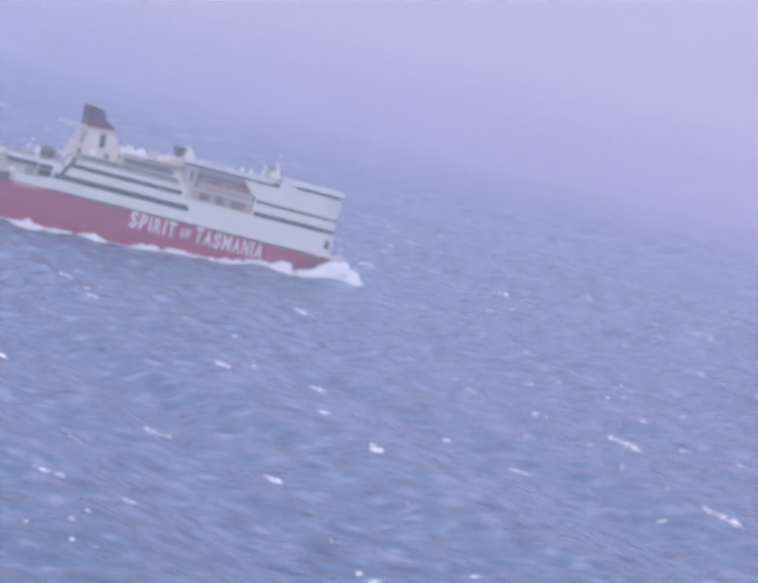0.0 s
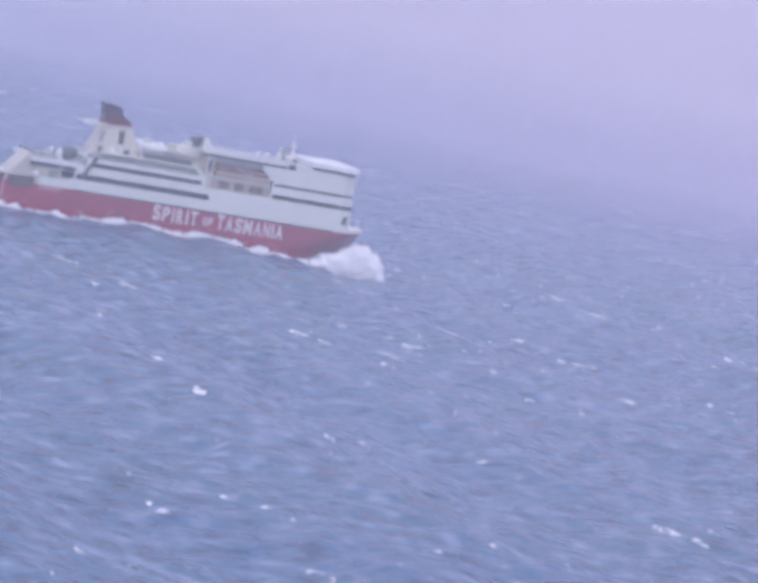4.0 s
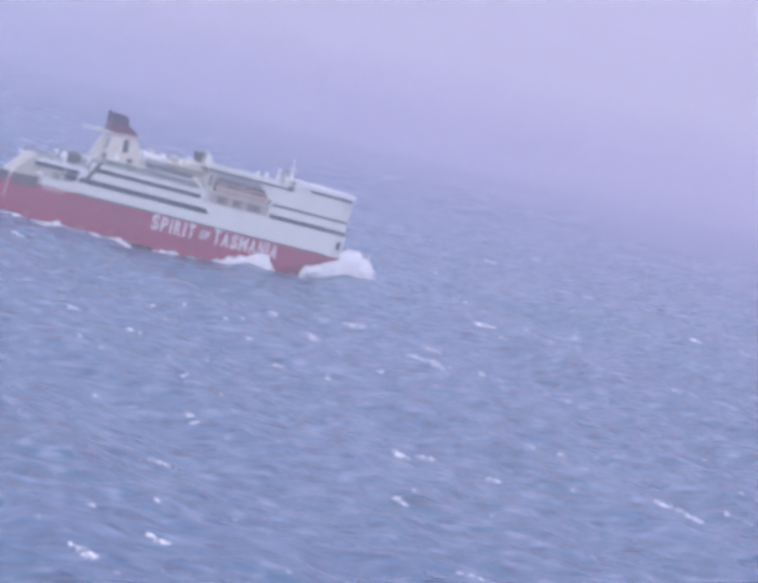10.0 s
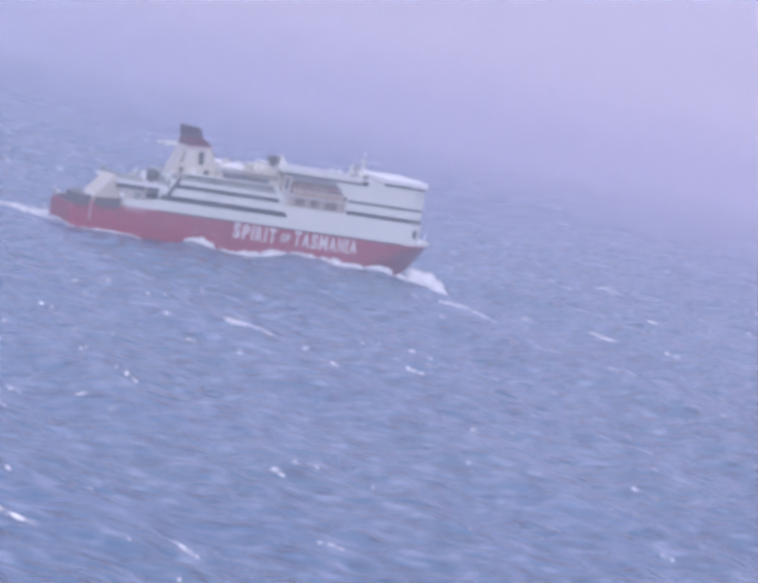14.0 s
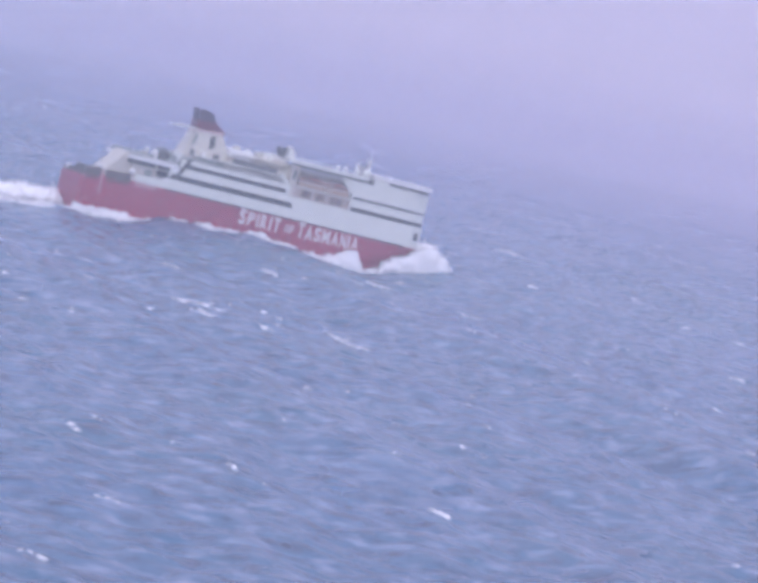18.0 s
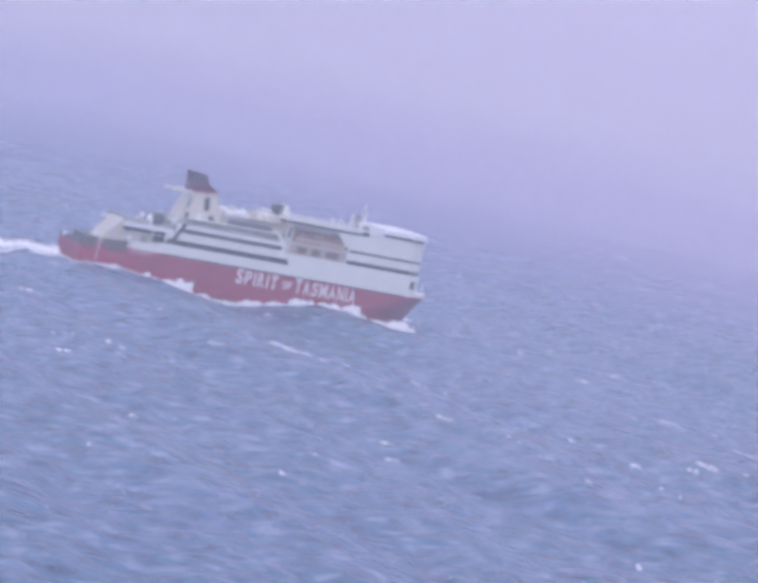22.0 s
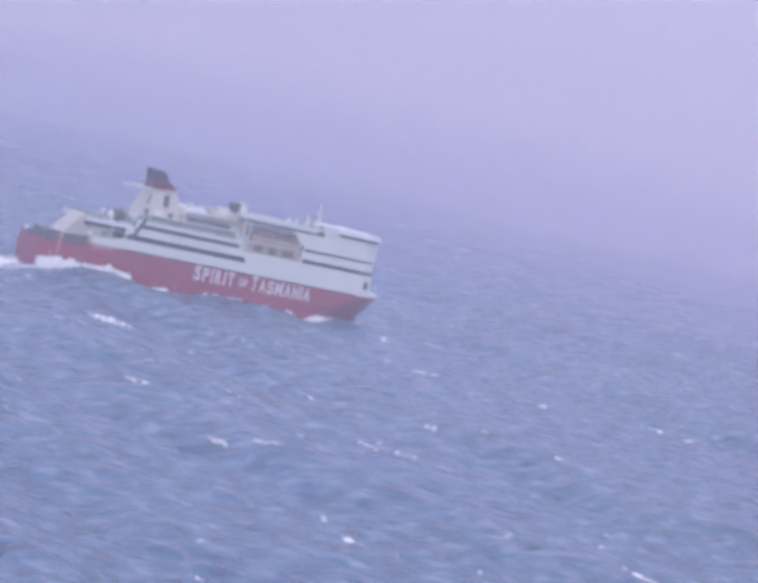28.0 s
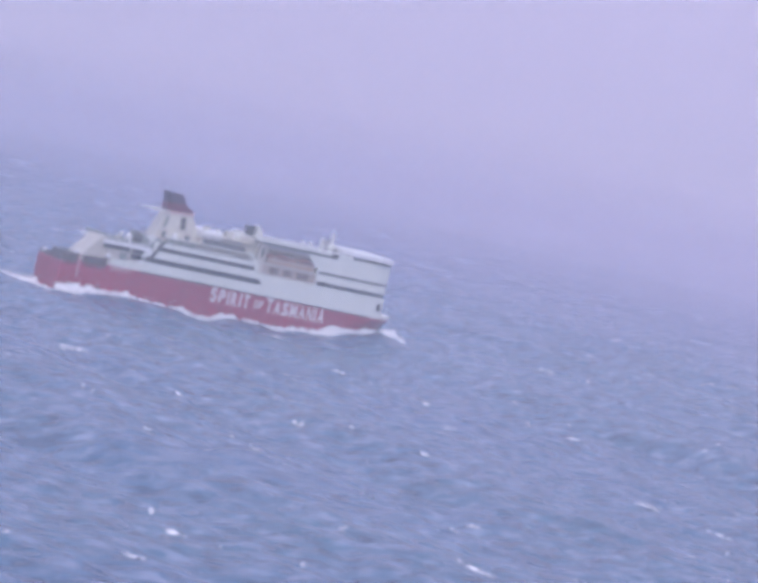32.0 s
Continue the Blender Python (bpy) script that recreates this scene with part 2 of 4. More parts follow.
def mist_material(density, tints, low=False):
    """A thin sheet standing in for haze: mostly clear, the rest scattering daylight from both sides, its tone put into
    the tint. low: haze that lies on the water.
    """
    m = bpy.data.materials.new("sea haze sheet")
    m.use_nodes = True
    n, l = m.node_tree.nodes, m.node_tree.links
    n.clear()
    out = n.new("ShaderNodeOutputMaterial")
    mixs = n.new("ShaderNodeMixShader")
    clear = n.new("ShaderNodeBsdfTransparent")
    d = n.new("ShaderNodeBsdfDiffuse")
    d.inputs["Color"].default_value = (0.95, 0.95, 0.97, 1)
    tr = n.new("ShaderNodeBsdfTranslucent")
    tr.inputs["Color"].default_value = (0.95, 0.95, 0.97, 1)
    geo = n.new("ShaderNodeNewGeometry")
    sep = n.new("ShaderNodeSeparateXYZ")
    l.new(geo.outputs["Position"], sep.inputs[0])
    drift = n.new("ShaderNodeTexNoise")
    drift.inputs["Scale"].default_value = 0.004
    drift.inputs["Detail"].default_value = 3
    l.new(geo.outputs["Position"], drift.inputs["Vector"])
    # pinker towards +x: uneven sky tint put into the sheet's colour
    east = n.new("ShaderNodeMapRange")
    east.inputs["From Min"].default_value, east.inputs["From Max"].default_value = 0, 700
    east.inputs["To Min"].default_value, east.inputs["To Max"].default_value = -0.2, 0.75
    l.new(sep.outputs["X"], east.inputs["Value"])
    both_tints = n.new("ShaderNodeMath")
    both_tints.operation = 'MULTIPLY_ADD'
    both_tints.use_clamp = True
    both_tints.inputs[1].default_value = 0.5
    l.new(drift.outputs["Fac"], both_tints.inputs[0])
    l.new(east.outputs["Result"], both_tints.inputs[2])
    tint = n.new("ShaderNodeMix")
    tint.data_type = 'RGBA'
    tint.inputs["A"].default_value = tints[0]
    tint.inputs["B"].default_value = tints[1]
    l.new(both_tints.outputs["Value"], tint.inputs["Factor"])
    l.new(tint.outputs["Result"], d.inputs["Color"])
    l.new(tint.outputs["Result"], tr.inputs["Color"])
    both = n.new("ShaderNodeMixShader")
    l.new(d.outputs[0], both.inputs[1])
    l.new(tr.outputs[0], both.inputs[2])
    ramp = n.new("ShaderNodeMapRange")
    ramp.interpolation_type = 'SMOOTHSTEP'
    ramp.inputs["From Min"].default_value, ramp.inputs["From Max"].default_value = 0.0, 26.0
    ramp.inputs["To Min"].default_value, ramp.inputs["To Max"].default_value = 0.0, density
    l.new(sep.outputs["Z"], ramp.inputs["Value"])
    if low:
        top = n.new("ShaderNodeMapRange")
        top.interpolation_type = 'SMOOTHSTEP'
        top.inputs["From Min"].default_value, top.inputs["From Max"].default_value = 112.0, 60.0
        l.new(sep.outputs["Z"], top.inputs["Value"])
        thin = n.new("ShaderNodeMath")
        thin.operation = 'MULTIPLY'
        l.new(ramp.outputs["Result"], thin.inputs[0])
        l.new(top.outputs["Result"], thin.inputs[1])
        l.new(thin.outputs["Value"], mixs.inputs["Fac"])
    else:
        l.new(ramp.outputs["Result"], mixs.inputs["Fac"])
    l.new(clear.outputs[0], mixs.inputs[1])
    l.new(both.outputs[0], mixs.inputs[2])
    l.new(mixs.outputs[0], out.inputs["Surface"])
    return m


SEA = sea_material()
FOAM = foam_material("white sea foam", 0.37, 0.59, 0.8)
SPRAY = foam_material("white spray", 0.14, 0.36, 0.45, feather=True)
LACE = foam_material("thin lacy foam", 0.48, 0.62, 0.25)

# ---- mesh helpers ----


def part(name, bm, material, parent, label=""):
    me = bpy.data.meshes.new(name)
    bmesh.ops.recalc_face_normals(bm, faces=bm.faces[:])
    bm.to_mesh(me)
    bm.free()
    me.materials.append(material)
    ob = new(name, me)
    ob.parent = parent
    if label:
        tagged(ob, label)
    return ob


def thing(name, label, category, group="", kind=""):
    ob = new(name)
    ob.empty_display_size = 1
    return tagged(ob, label, category, group, kind)


def box(bm, x0, x1, y0, y1, z0, z1, bevel=0.0):
    vs = [bm.verts.new((x, y, z)) for x in (x0, x1) for y in (y0, y1) for z in (z0, z1)]
    fs = []
    for q in ((0, 1, 3, 2), (4, 6, 7, 5), (0, 4, 5, 1), (2, 3, 7, 6), (0, 2, 6, 4), (1, 5, 7, 3)):
        fs.append(bm.faces.new([vs[i] for i in q]))
    if bevel:
        es = list({e for f in fs for e in f.edges})
        bmesh.ops.bevel(bm, geom=es, offset=bevel, segments=1, affect='EDGES')
    return bm


def slab(bm, outline, y0, y1, bevel=0.0):
    """An outline in x and z, pulled through from y0 to y1."""
    a = [bm.verts.new((x, y0, z)) for x, z in outline]
    b = [bm.verts.new((x, y1, z)) for x, z in outline]
    fs = [bm.faces.new(a), bm.faces.new(b[::-1])]
    for i in range(len(a)):
        j = (i + 1) % len(a)
        fs.append(bm.faces.new((a[i], b[i], b[j], a[j])))
    if bevel:
        bmesh.ops.bevel(bm, geom=list({e for f in fs for e in f.edges}), offset=bevel, segments=1, affect='EDGES')
    return bm


def plate(bm, outline, z0, z1):
    """An outline in x and y, raised from z0 to z1."""
    a = [bm.verts.new((x, y, z0)) for x, y in outline]
    b = [bm.verts.new((x, y, z1)) for x, y in outline]
    bm.faces.new(a), bm.faces.new(b[::-1])
    for i in range(len(a)):
        j = (i + 1) % len(a)
        bm.faces.new((a[i], b[i], b[j], a[j]))
    return bm


def rod(bm, p, q, r=0.12, sides=6):
    p, q = Vector(p), Vector(q)
    m = Matrix.Translation((p + q) / 2) @ (q - p).to_track_quat("Z", "Y").to_matrix().to_4x4()
    bmesh.ops.create_cone(bm, cap_ends=True, segments=sides, radius1=r, radius2=r, depth=(q - p).length, matrix=m)
    return bm


def ball(bm, c, rx, ry, rz, sub=2):
    bmesh.ops.create_icosphere(bm, subdivisions=sub, radius=1, matrix=Matrix.Translation(c) @ Matrix.Diagonal((rx, ry, rz, 1)))
    return bm


def B():
    return bmesh.new()


# ---- the sea ----
WAVES = []
wr = random.Random(7)
for i in range(58):
    length = 5.5 * (80 / 5.5) ** (i / 57)
    a = radians((-10 if length < 35 else 0) + wr.gauss(0, 80 if length < 11 else 30 if length < 35 else 12))
    k = 2 * math.pi / length
    WAVES.append((k * math.cos(a), k * math.sin(a), wr.uniform(0, 6.283), 0.0095 * length ** 0.9 * wr.uniform(0.5, 1.3) * (0.6 if length > 38 else 0.4 if length < 9 else 0.75)))
# the long swells that the ship meets head on
for length, amp, ph in ((220, 1.45, 0.504), (185, 1.3, 2.37), (160, 2.25, -1.456), (105, 0.77, -0.256), (92, 0.88, 2.077)):
    k = 2 * math.pi / length
    WAVES.append((k, 0.0, ph, amp))


def swell(x, y):
    """Height of the water in the sea's own space: peaked crests, flat troughs."""
    h = 0 * x
    for kx, ky, ph, amp in WAVES:
        s = np.sin(kx * x + ky * y + ph)
        h = h + amp * (s + 0.28 * (s * s - 0.5))
    return h


def steps(*spans):
    """Coordinates from (start, end, spacing) spans."""
    out = []
    for a, b, d in spans:
        n = max(1, int(round((b - a) / d)))
        out += [a + (b - a) * i / n for i in range(n)]
    return np.array(out + [spans[-1][1]])


def build_sea():
    xs = steps((-4000, -900, 100), (-900, -420, 12), (-420, 960, 1.8), (960, 1700, 5), (1700, 2600, 25), (2600, 6000, 120))
    ys = steps((-3000, -1100, 80), (-1100, -880, 8), (-880, -250, 1.6), (-250, 150, 2.4), (150, 700, 4), (700, 2000, 9), (2000, 5000, 60))
    X, Y = np.meshgrid(xs, ys)
    fade = np.clip((3200 - np.hypot(X - 100, Y + 600)) / 1500, 0, 1)
    Z = swell(X, Y) * fade
    co = np.stack([X, Y, Z], -1).reshape(-1, 3)
    nx, ny = len(xs), len(ys)
    i = (np.arange(ny - 1)[:, None] * nx + np.arange(nx - 1)[None, :]).ravel()
    quads = np.stack([i, i + 1, i + nx + 1, i + nx], -1)
    me = bpy.data.meshes.new("water")
    me.vertices.add(len(co))
    me.vertices.foreach_set("co", co.astype(np.float32).ravel())
    me.loops.add(quads.size)
    me.loops.foreach_set("vertex_index", quads.astype(np.int32).ravel())
    me.polygons.add(len(quads))
    me.polygons.foreach_set("loop_start", (np.arange(len(quads)) * 4).astype(np.int32))
    me.polygons.foreach_set("use_smooth", np.ones(len(quads), bool))
    me.update(calc_edges=True)
    me.materials.append(SEA)
    return tagged(new("water", me), "rough blue-grey storm sea with wind chop", "sea", kind="structure")


water = build_sea()


def froth(name, x, y, length, width, angle, seed, material, lift=0.25, fine=0.9):
    """A torn patch of foam lying on the water, in the sea's own space."""
    r = random.Random(seed)
    n, m = max(6, int(length / fine)), max(4, int(width / fine * 2))
    ca, sa = math.cos(angle), math.sin(angle)
    bend = r.uniform(-0.25, 0.25)
    us = np.linspace(-1, 1, n)
    prof = np.array([(1 - abs(u) ** 2.2) * (0.45 + 0.55 * noise.noise((u * (1.6 + 0.45 * length) + seed, 0.3, seed * 0.7)) + 0.35) for u in us]).clip(0.05, 1.3)
    faces = []
    V = np.linspace(-0.5, 0.5, m)[None, :] * prof[:, None]
    PX = np.repeat(us[:, None] * length / 2, m, 1)
    PY = V * width + bend * (us * us)[:, None] * length / 4
    WX, WY = x + PX * ca - PY * sa, y + PX * sa + PY * ca
    top = lift * (1 - np.linspace(-1, 1, m)[None, :] ** 2 * 0.8)
    WZ = swell(WX, WY) + top + 0.28 * np.sin(WX * 2.3 + seed) * np.sin(WY * 1.9 + seed * 0.6)
    verts = np.stack([WX - x, WY - y, WZ], -1).reshape(-1, 3).tolist()
    for i in range(n - 1):
        for j in range(m - 1):
            a = i * m + j
            if noise.noise((verts[a][0] * 0.5 + seed, verts[a][1] * 0.28, seed * 1.3)) < -0.33:
                continue
            faces.append((a, a + m, a + m + 1, a + 1))
    return verts, faces


def whitecap(x, y, length, seed):
    """One breaking crest of its own, lying on the water."""
    v, f = froth("whitecap", x, y, length, length * 0.26 + 0.9, radians(-76 + random.Random(seed).uniform(-14, 14)), seed, FOAM, lift=0.45)
    me = bpy.data.meshes.new("whitecap")
    me.from_pydata(v, [], f)
    me.materials.append(FOAM)
    for p in me.polygons:
        p.use_smooth = True
    ob = new("whitecap", me)
    ob.parent = water
    ob.location = (x, y, 0)
    return ob


def scattered_foam():
    """Small breaking crests and lacy streaks far and wide."""
    r = random.Random(21)
    verts, faces = [], []
    for i in range(560):
        y = -800 + 1900 * r.random() ** 1.5
        x = r.uniform(-330, 700 + (y + 800) * 0.35)
        # they break on the crests: take the highest of a few spots
        x, y = max(((x + r.uniform(-25, 25), y + r.uniform(-25, 25)) for _ in range(9)), key=lambda p: float(swell(np.float64(p[0]), np.float64(p[1]))))
        L = r.uniform(0.8, 3.4) * (1 + max(0, y) / 1500)
        v, f = froth("", x, y, L, L * 0.3 + 0.3, radians(-90 + r.uniform(-25, 25)), i + 50, FOAM, fine=1.2)
        k = len(verts)
        verts += [(a + x, b + y, c) for a, b, c in v]
        faces += [tuple(q + k for q in g) for g in f]
    me = bpy.data.meshes.new("foam_flecks")
    me.from_pydata(verts, [], faces)
    me.materials.append(FOAM)
    ob = new("foam_flecks", me)
    ob.parent = water
    return tagged(ob, "small white foam flecks on the wave crests", "", kind="stuff")


scattered_foam()


def lacy_foam():
    """Thin half-dissolved foam left behind by old crests."""
    r = random.Random(33)
    verts, faces = [], []
    for i in range(420):
        y = -800 + 2000 * r.random() ** 1.3
        x = r.uniform(-330, 800 + (y + 800) * 0.35)
        L = r.uniform(4, 11)
        v, f = froth("", x, y, L, L * 0.35 + 0.5, radians(-84 + r.uniform(-25, 25)), i + 3000, LACE, lift=0.3, fine=1.3)
        k = len(verts)
        verts += [(a + x, b + y, c) for a, b, c in v]
        faces += [tuple(q + k for q in g) for g in f]
    me = bpy.data.meshes.new("foam_lace")
    me.from_pydata(verts, [], faces)
    me.materials.append(LACE)
    ob = new("foam_lace", me)
    ob.parent = water
    return tagged(ob, "thin lacy foam dissolving on the water", "", kind="stuff")


lacy_foam()

BREAKERS = {}   # seconds: breaking crests, each with x, y in the sea's own space and its length
BREAKERS[0] = [(-87, -208, 6.7), (-90, -253, 11.2), (10, -159, 12.9), (-47, -266, 6.4), (-84, -366, 9.9), (-55, -364, 10.1), (206, 118, 9.7), (100, -50, 8.3), (324, 141, 26.0), (194, -103, 14.4), (-35, -408, 5.4), (-31, -446, 9.2), (-120, -517, 7.9), (7, -481, 17.1), (-174, -594, 6.7), (-130, -464, 8.5), (424, 1267, 26.0), (204, 261, 10.7), (153, 154, 17.4), (724, 1160, 18.3), (-164, -512, 7.7), (35, -370, 19.9)]
BREAKERS[2] = [(-33, -200, 12.3), (-46, -255, 11.5), (-73, -382, 9.9), (-4, -224, 6.8), (202, 138, 17.5), (225, 92, 9.7), (261, 45, 26.0), (264, -7, 16.1), (270, -20, 16.0), (142, -164, 13.6), (169, -140, 7.9), (165, -211, 13.2), (131, -278, 12.2), (61, -346, 6.2), (-37, -438, 17.9), (44, -449, 9.7), (-78, -654, 12.5), (-139, -684, 5.9), (893, 2044, 26.0)]
BREAKERS[3] = [(-24, -226, 12.0), (-43, -252, 6.6), (9, -296, 11.4), (40, -253, 6.8), (59, -269, 11.9), (30, -319, 11.2), (142, -173, 13.5), (245, 17, 16.3), (234, -46, 15.5), (143, -204, 7.4), (147, -214, 13.1), (125, -292, 12.0), (-58, -501, 4.8), (-48, -497, 4.9), (-115, -595, 4.0), (1, -556, 8.2), (-89, -661, 3.6), (-79, -668, 6.4), (-106, -685, 6.1), (244, -141, 8.2), (968, 1949, 26.0), (526, 954, 16.4), (652, 729, 15.3), (-38, -196, 12.3)]
BREAKERS[6] = [(-52, -427, 9.4), (17, -325, 11.0), (-72, -539, 15.2), (-76, -527, 4.6), (-104, -526, 4.5), (56, -98, 7.9), (-51, -310, 10.8), (-101, -452, 5.0), (108, -222, 7.2), (117, -229, 7.2), (156, -193, 7.5), (834, 1160, 26.0), (541, 507, 23.7), (427, 237, 11.2), (43, -531, 8.6), (-24, -479, 5.0), (367, 98, 17.9)]
BREAKERS[7] = [(-45, -428, 9.4), (-80, -538, 7.9), (-74, -552, 7.8), (-23, -451, 5.2), (-13, -448, 5.3), (-21, -483, 8.9), (55, -294, 11.5), (-137, -673, 11.4), (-121, -665, 6.2), (156, -184, 7.6), (175, -215, 13.1), (157, -278, 12.2), (399, 253, 19.9), (41, -559, 8.3), (140, -177, 13.4)]
BREAKERS[9] = [(47, -117, 13.6), (21, -305, 11.2), (155, -259, 23.7), (216, -159, 26.0), (147, -177, 13.3), (138, -160, 7.6), (46, -488, 9.1), (56, -499, 17.2), (59, -526, 8.7), (56, -517, 4.9), (372, 171, 10.6), (105, -465, 5.5), (404, 325, 11.7), (-13, -301, 6.2), (162, -207, 13.0), (-112, -682, 11.3), (526, 1454, 19.8)]
BREAKERS[10] = [(147, -269, 23.3), (154, -192, 13.2), (119, -241, 7.0), (127, -183, 7.4), (172, -221, 12.9), (-15, -487, 4.9), (-46, -559, 14.7), (108, -412, 10.3), (94, -447, 5.5), (50, -517, 4.9), (37, -494, 8.9), (43, -495, 8.9), (99, -472, 5.4), (-31, -464, 5.0), (-8, -376, 5.7), (-80, -650, 6.4), (-101, -674, 11.5), (932, 876, 17.0), (458, 321, 11.8), (374, 263, 11.2), (57, -100, 13.7), (92, -531, 16.8), (233, -135, 14.3)]
BREAKERS[11] = [(136, -283, 22.8), (143, -219, 12.7), (111, -256, 12.1), (90, -189, 7.2), (-14, -482, 8.7), (87, -453, 5.4), (46, -524, 8.6), (92, -488, 9.2), (-77, -647, 6.4), (-93, -665, 11.7), (406, -28, 16.4), (919, 872, 26.0), (1199, 1666, 26.0), (456, 316, 20.8), (103, -501, 5.2), (436, 1118, 17.1)]
BREAKERS[12] = [(100, -280, 11.7), (123, -304, 22.1), (2, -386, 5.6), (-24, -476, 8.7), (-20, -517, 15.8), (185, -410, 6.0), (-77, -658, 12.0), (276, -105, 26.0), (74, -292, 6.5), (-45, -641, 6.6), (17, -583, 4.3), (245, -111, 14.5)]
BREAKERS[13] = [(87, -326, 21.2), (144, -325, 11.4), (115, -330, 6.3), (3, -470, 5.0), (-30, -489, 8.5), (-43, -522, 4.5), (489, 198, 19.5), (346, -126, 8.4), (337, -82, 15.3), (15, -557, 4.5), (-79, -654, 11.9), (253, -121, 26.0), (-47, -654, 12.3), (75, -605, 4.3)]
BREAKERS[16] = [(524, 262, 20.3), (517, 217, 19.8), (294, -118, 14.5), (104, -354, 20.4), (17, -441, 9.2), (37, -475, 5.0), (168, -335, 21.6), (44, -582, 14.6), (284, -272, 7.2), (67, -634, 7.2), (94, -273, 6.6), (61, -281, 11.3)]
BREAKERS[17.5] = [(514, 230, 26.0), (276, -117, 14.4), (166, -186, 12.9), (216, -155, 13.6), (148, -318, 6.4), (134, -299, 11.4), (178, -310, 22.1), (470, -28, 9.4), (168, -420, 5.8), (366, -238, 7.6), (64, -613, 7.3), (302, -149, 14.2), (28, -591, 7.4)]
BREAKERS[19] = [(255, -149, 13.8), (257, -176, 7.6), (140, -279, 22.2), (150, -321, 11.2), (85, -551, 8.1), (22, -585, 7.3), (166, -443, 5.6), (198, -415, 5.9), (472, -7, 9.5), (352, -262, 7.4), (469, 143, 26.0), (166, -537, 4.9), (58, -624, 7.1)]
BREAKERS[21] = [(457, -20, 16.4), (185, -139, 13.4), (215, -242, 7.0), (199, -407, 5.9), (407, -221, 13.8), (317, -347, 6.7), (342, -349, 11.9), (798, 722, 15.3), (137, -312, 6.3), (437, -105, 8.7), (121, -290, 6.4), (302, -274, 7.1)]
BREAKERS[23] = [(245, -234, 24.0), (306, -214, 7.4), (569, 81, 10.3), (245, -414, 5.9), (401, -284, 12.9), (238, -363, 6.2), (190, -429, 5.6), (102, -530, 4.7)]
BREAKERS[24] = [(266, -202, 24.8), (263, -281, 6.8), (222, -368, 6.1), (243, -422, 10.3), (228, -453, 9.9), (246, -398, 6.0), (302, -334, 11.7), (416, -280, 13.1), (471, -256, 13.7), (280, -478, 5.6), (336, -455, 6.0), (557, 58, 10.1), (706, 245, 11.8), (616, 195, 11.2), (142, -615, 4.2), (269, -314, 11.7)]
BREAKERS[25] = [(282, -179, 13.3), (616, 89, 10.5), (522, -77, 16.0), (368, -230, 7.5), (242, -429, 10.2), (492, -177, 8.3), (291, -456, 10.2), (143, -619, 7.4), (476, -47, 16.1), (196, -499, 5.1), (634, 230, 11.4), (1354, 1003, 19.1)]
BREAKERS[28] = [(301, -177, 25.4), (221, -382, 10.4), (368, -212, 7.5), (208, -465, 9.4), (216, -475, 9.3), (260, -448, 9.9), (266, -458, 9.8), (431, -178, 14.1), (427, -155, 8.1), (787, 202, 11.7), (478, -264, 7.6), (262, -562, 4.9), (471, -73, 8.8)]
BREAKERS[30] = [(201, -483, 9.0), (198, -511, 8.7), (199, -530, 4.8), (255, -484, 5.3), (324, -155, 13.6), (335, -212, 7.3), (853, 321, 12.7), (489, -230, 13.8), (653, -49, 9.6), (416, -447, 10.9), (246, -446, 5.5), (1098, 656, 15.8), (147, -636, 6.9)]
BREAKERS[31] = [(323, -153, 13.5), (360, -137, 7.9), (482, -77, 15.4), (1089, 606, 26.0), (204, -538, 4.7), (413, -315, 6.9), (236, -587, 4.5), (416, -451, 10.8), (848, 317, 22.3), (411, -435, 6.2), (198, -516, 8.6), (152, -633, 6.9)]
BREAKERS[32] = [(314, -226, 12.6), (446, -173, 7.9), (265, -460, 5.4), (417, -304, 7.0), (311, -496, 5.4), (411, -429, 10.9), (419, -455, 10.7), (160, -616, 7.1), (1115, 691, 16.0), (944, 387, 13.4), (962, 599, 14.8), (667, 23, 10.0)]
CAPS = []
for t_cap, spots in BREAKERS.items():
    for i, (x, y, length) in enumerate(spots):
        CAPS.append((t_cap, whitecap(x, y, length, int(t_cap * 40) + i)))

# ---- haze over the sea: tinted sheets across the line of sight, mostly thicker with distance ----


# haze tones painted in: bluish near, dim violet low down, pale far off
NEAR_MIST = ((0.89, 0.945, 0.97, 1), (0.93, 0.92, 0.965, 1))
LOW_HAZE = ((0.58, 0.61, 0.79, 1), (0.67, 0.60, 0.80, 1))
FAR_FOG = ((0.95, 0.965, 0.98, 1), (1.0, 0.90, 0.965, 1))


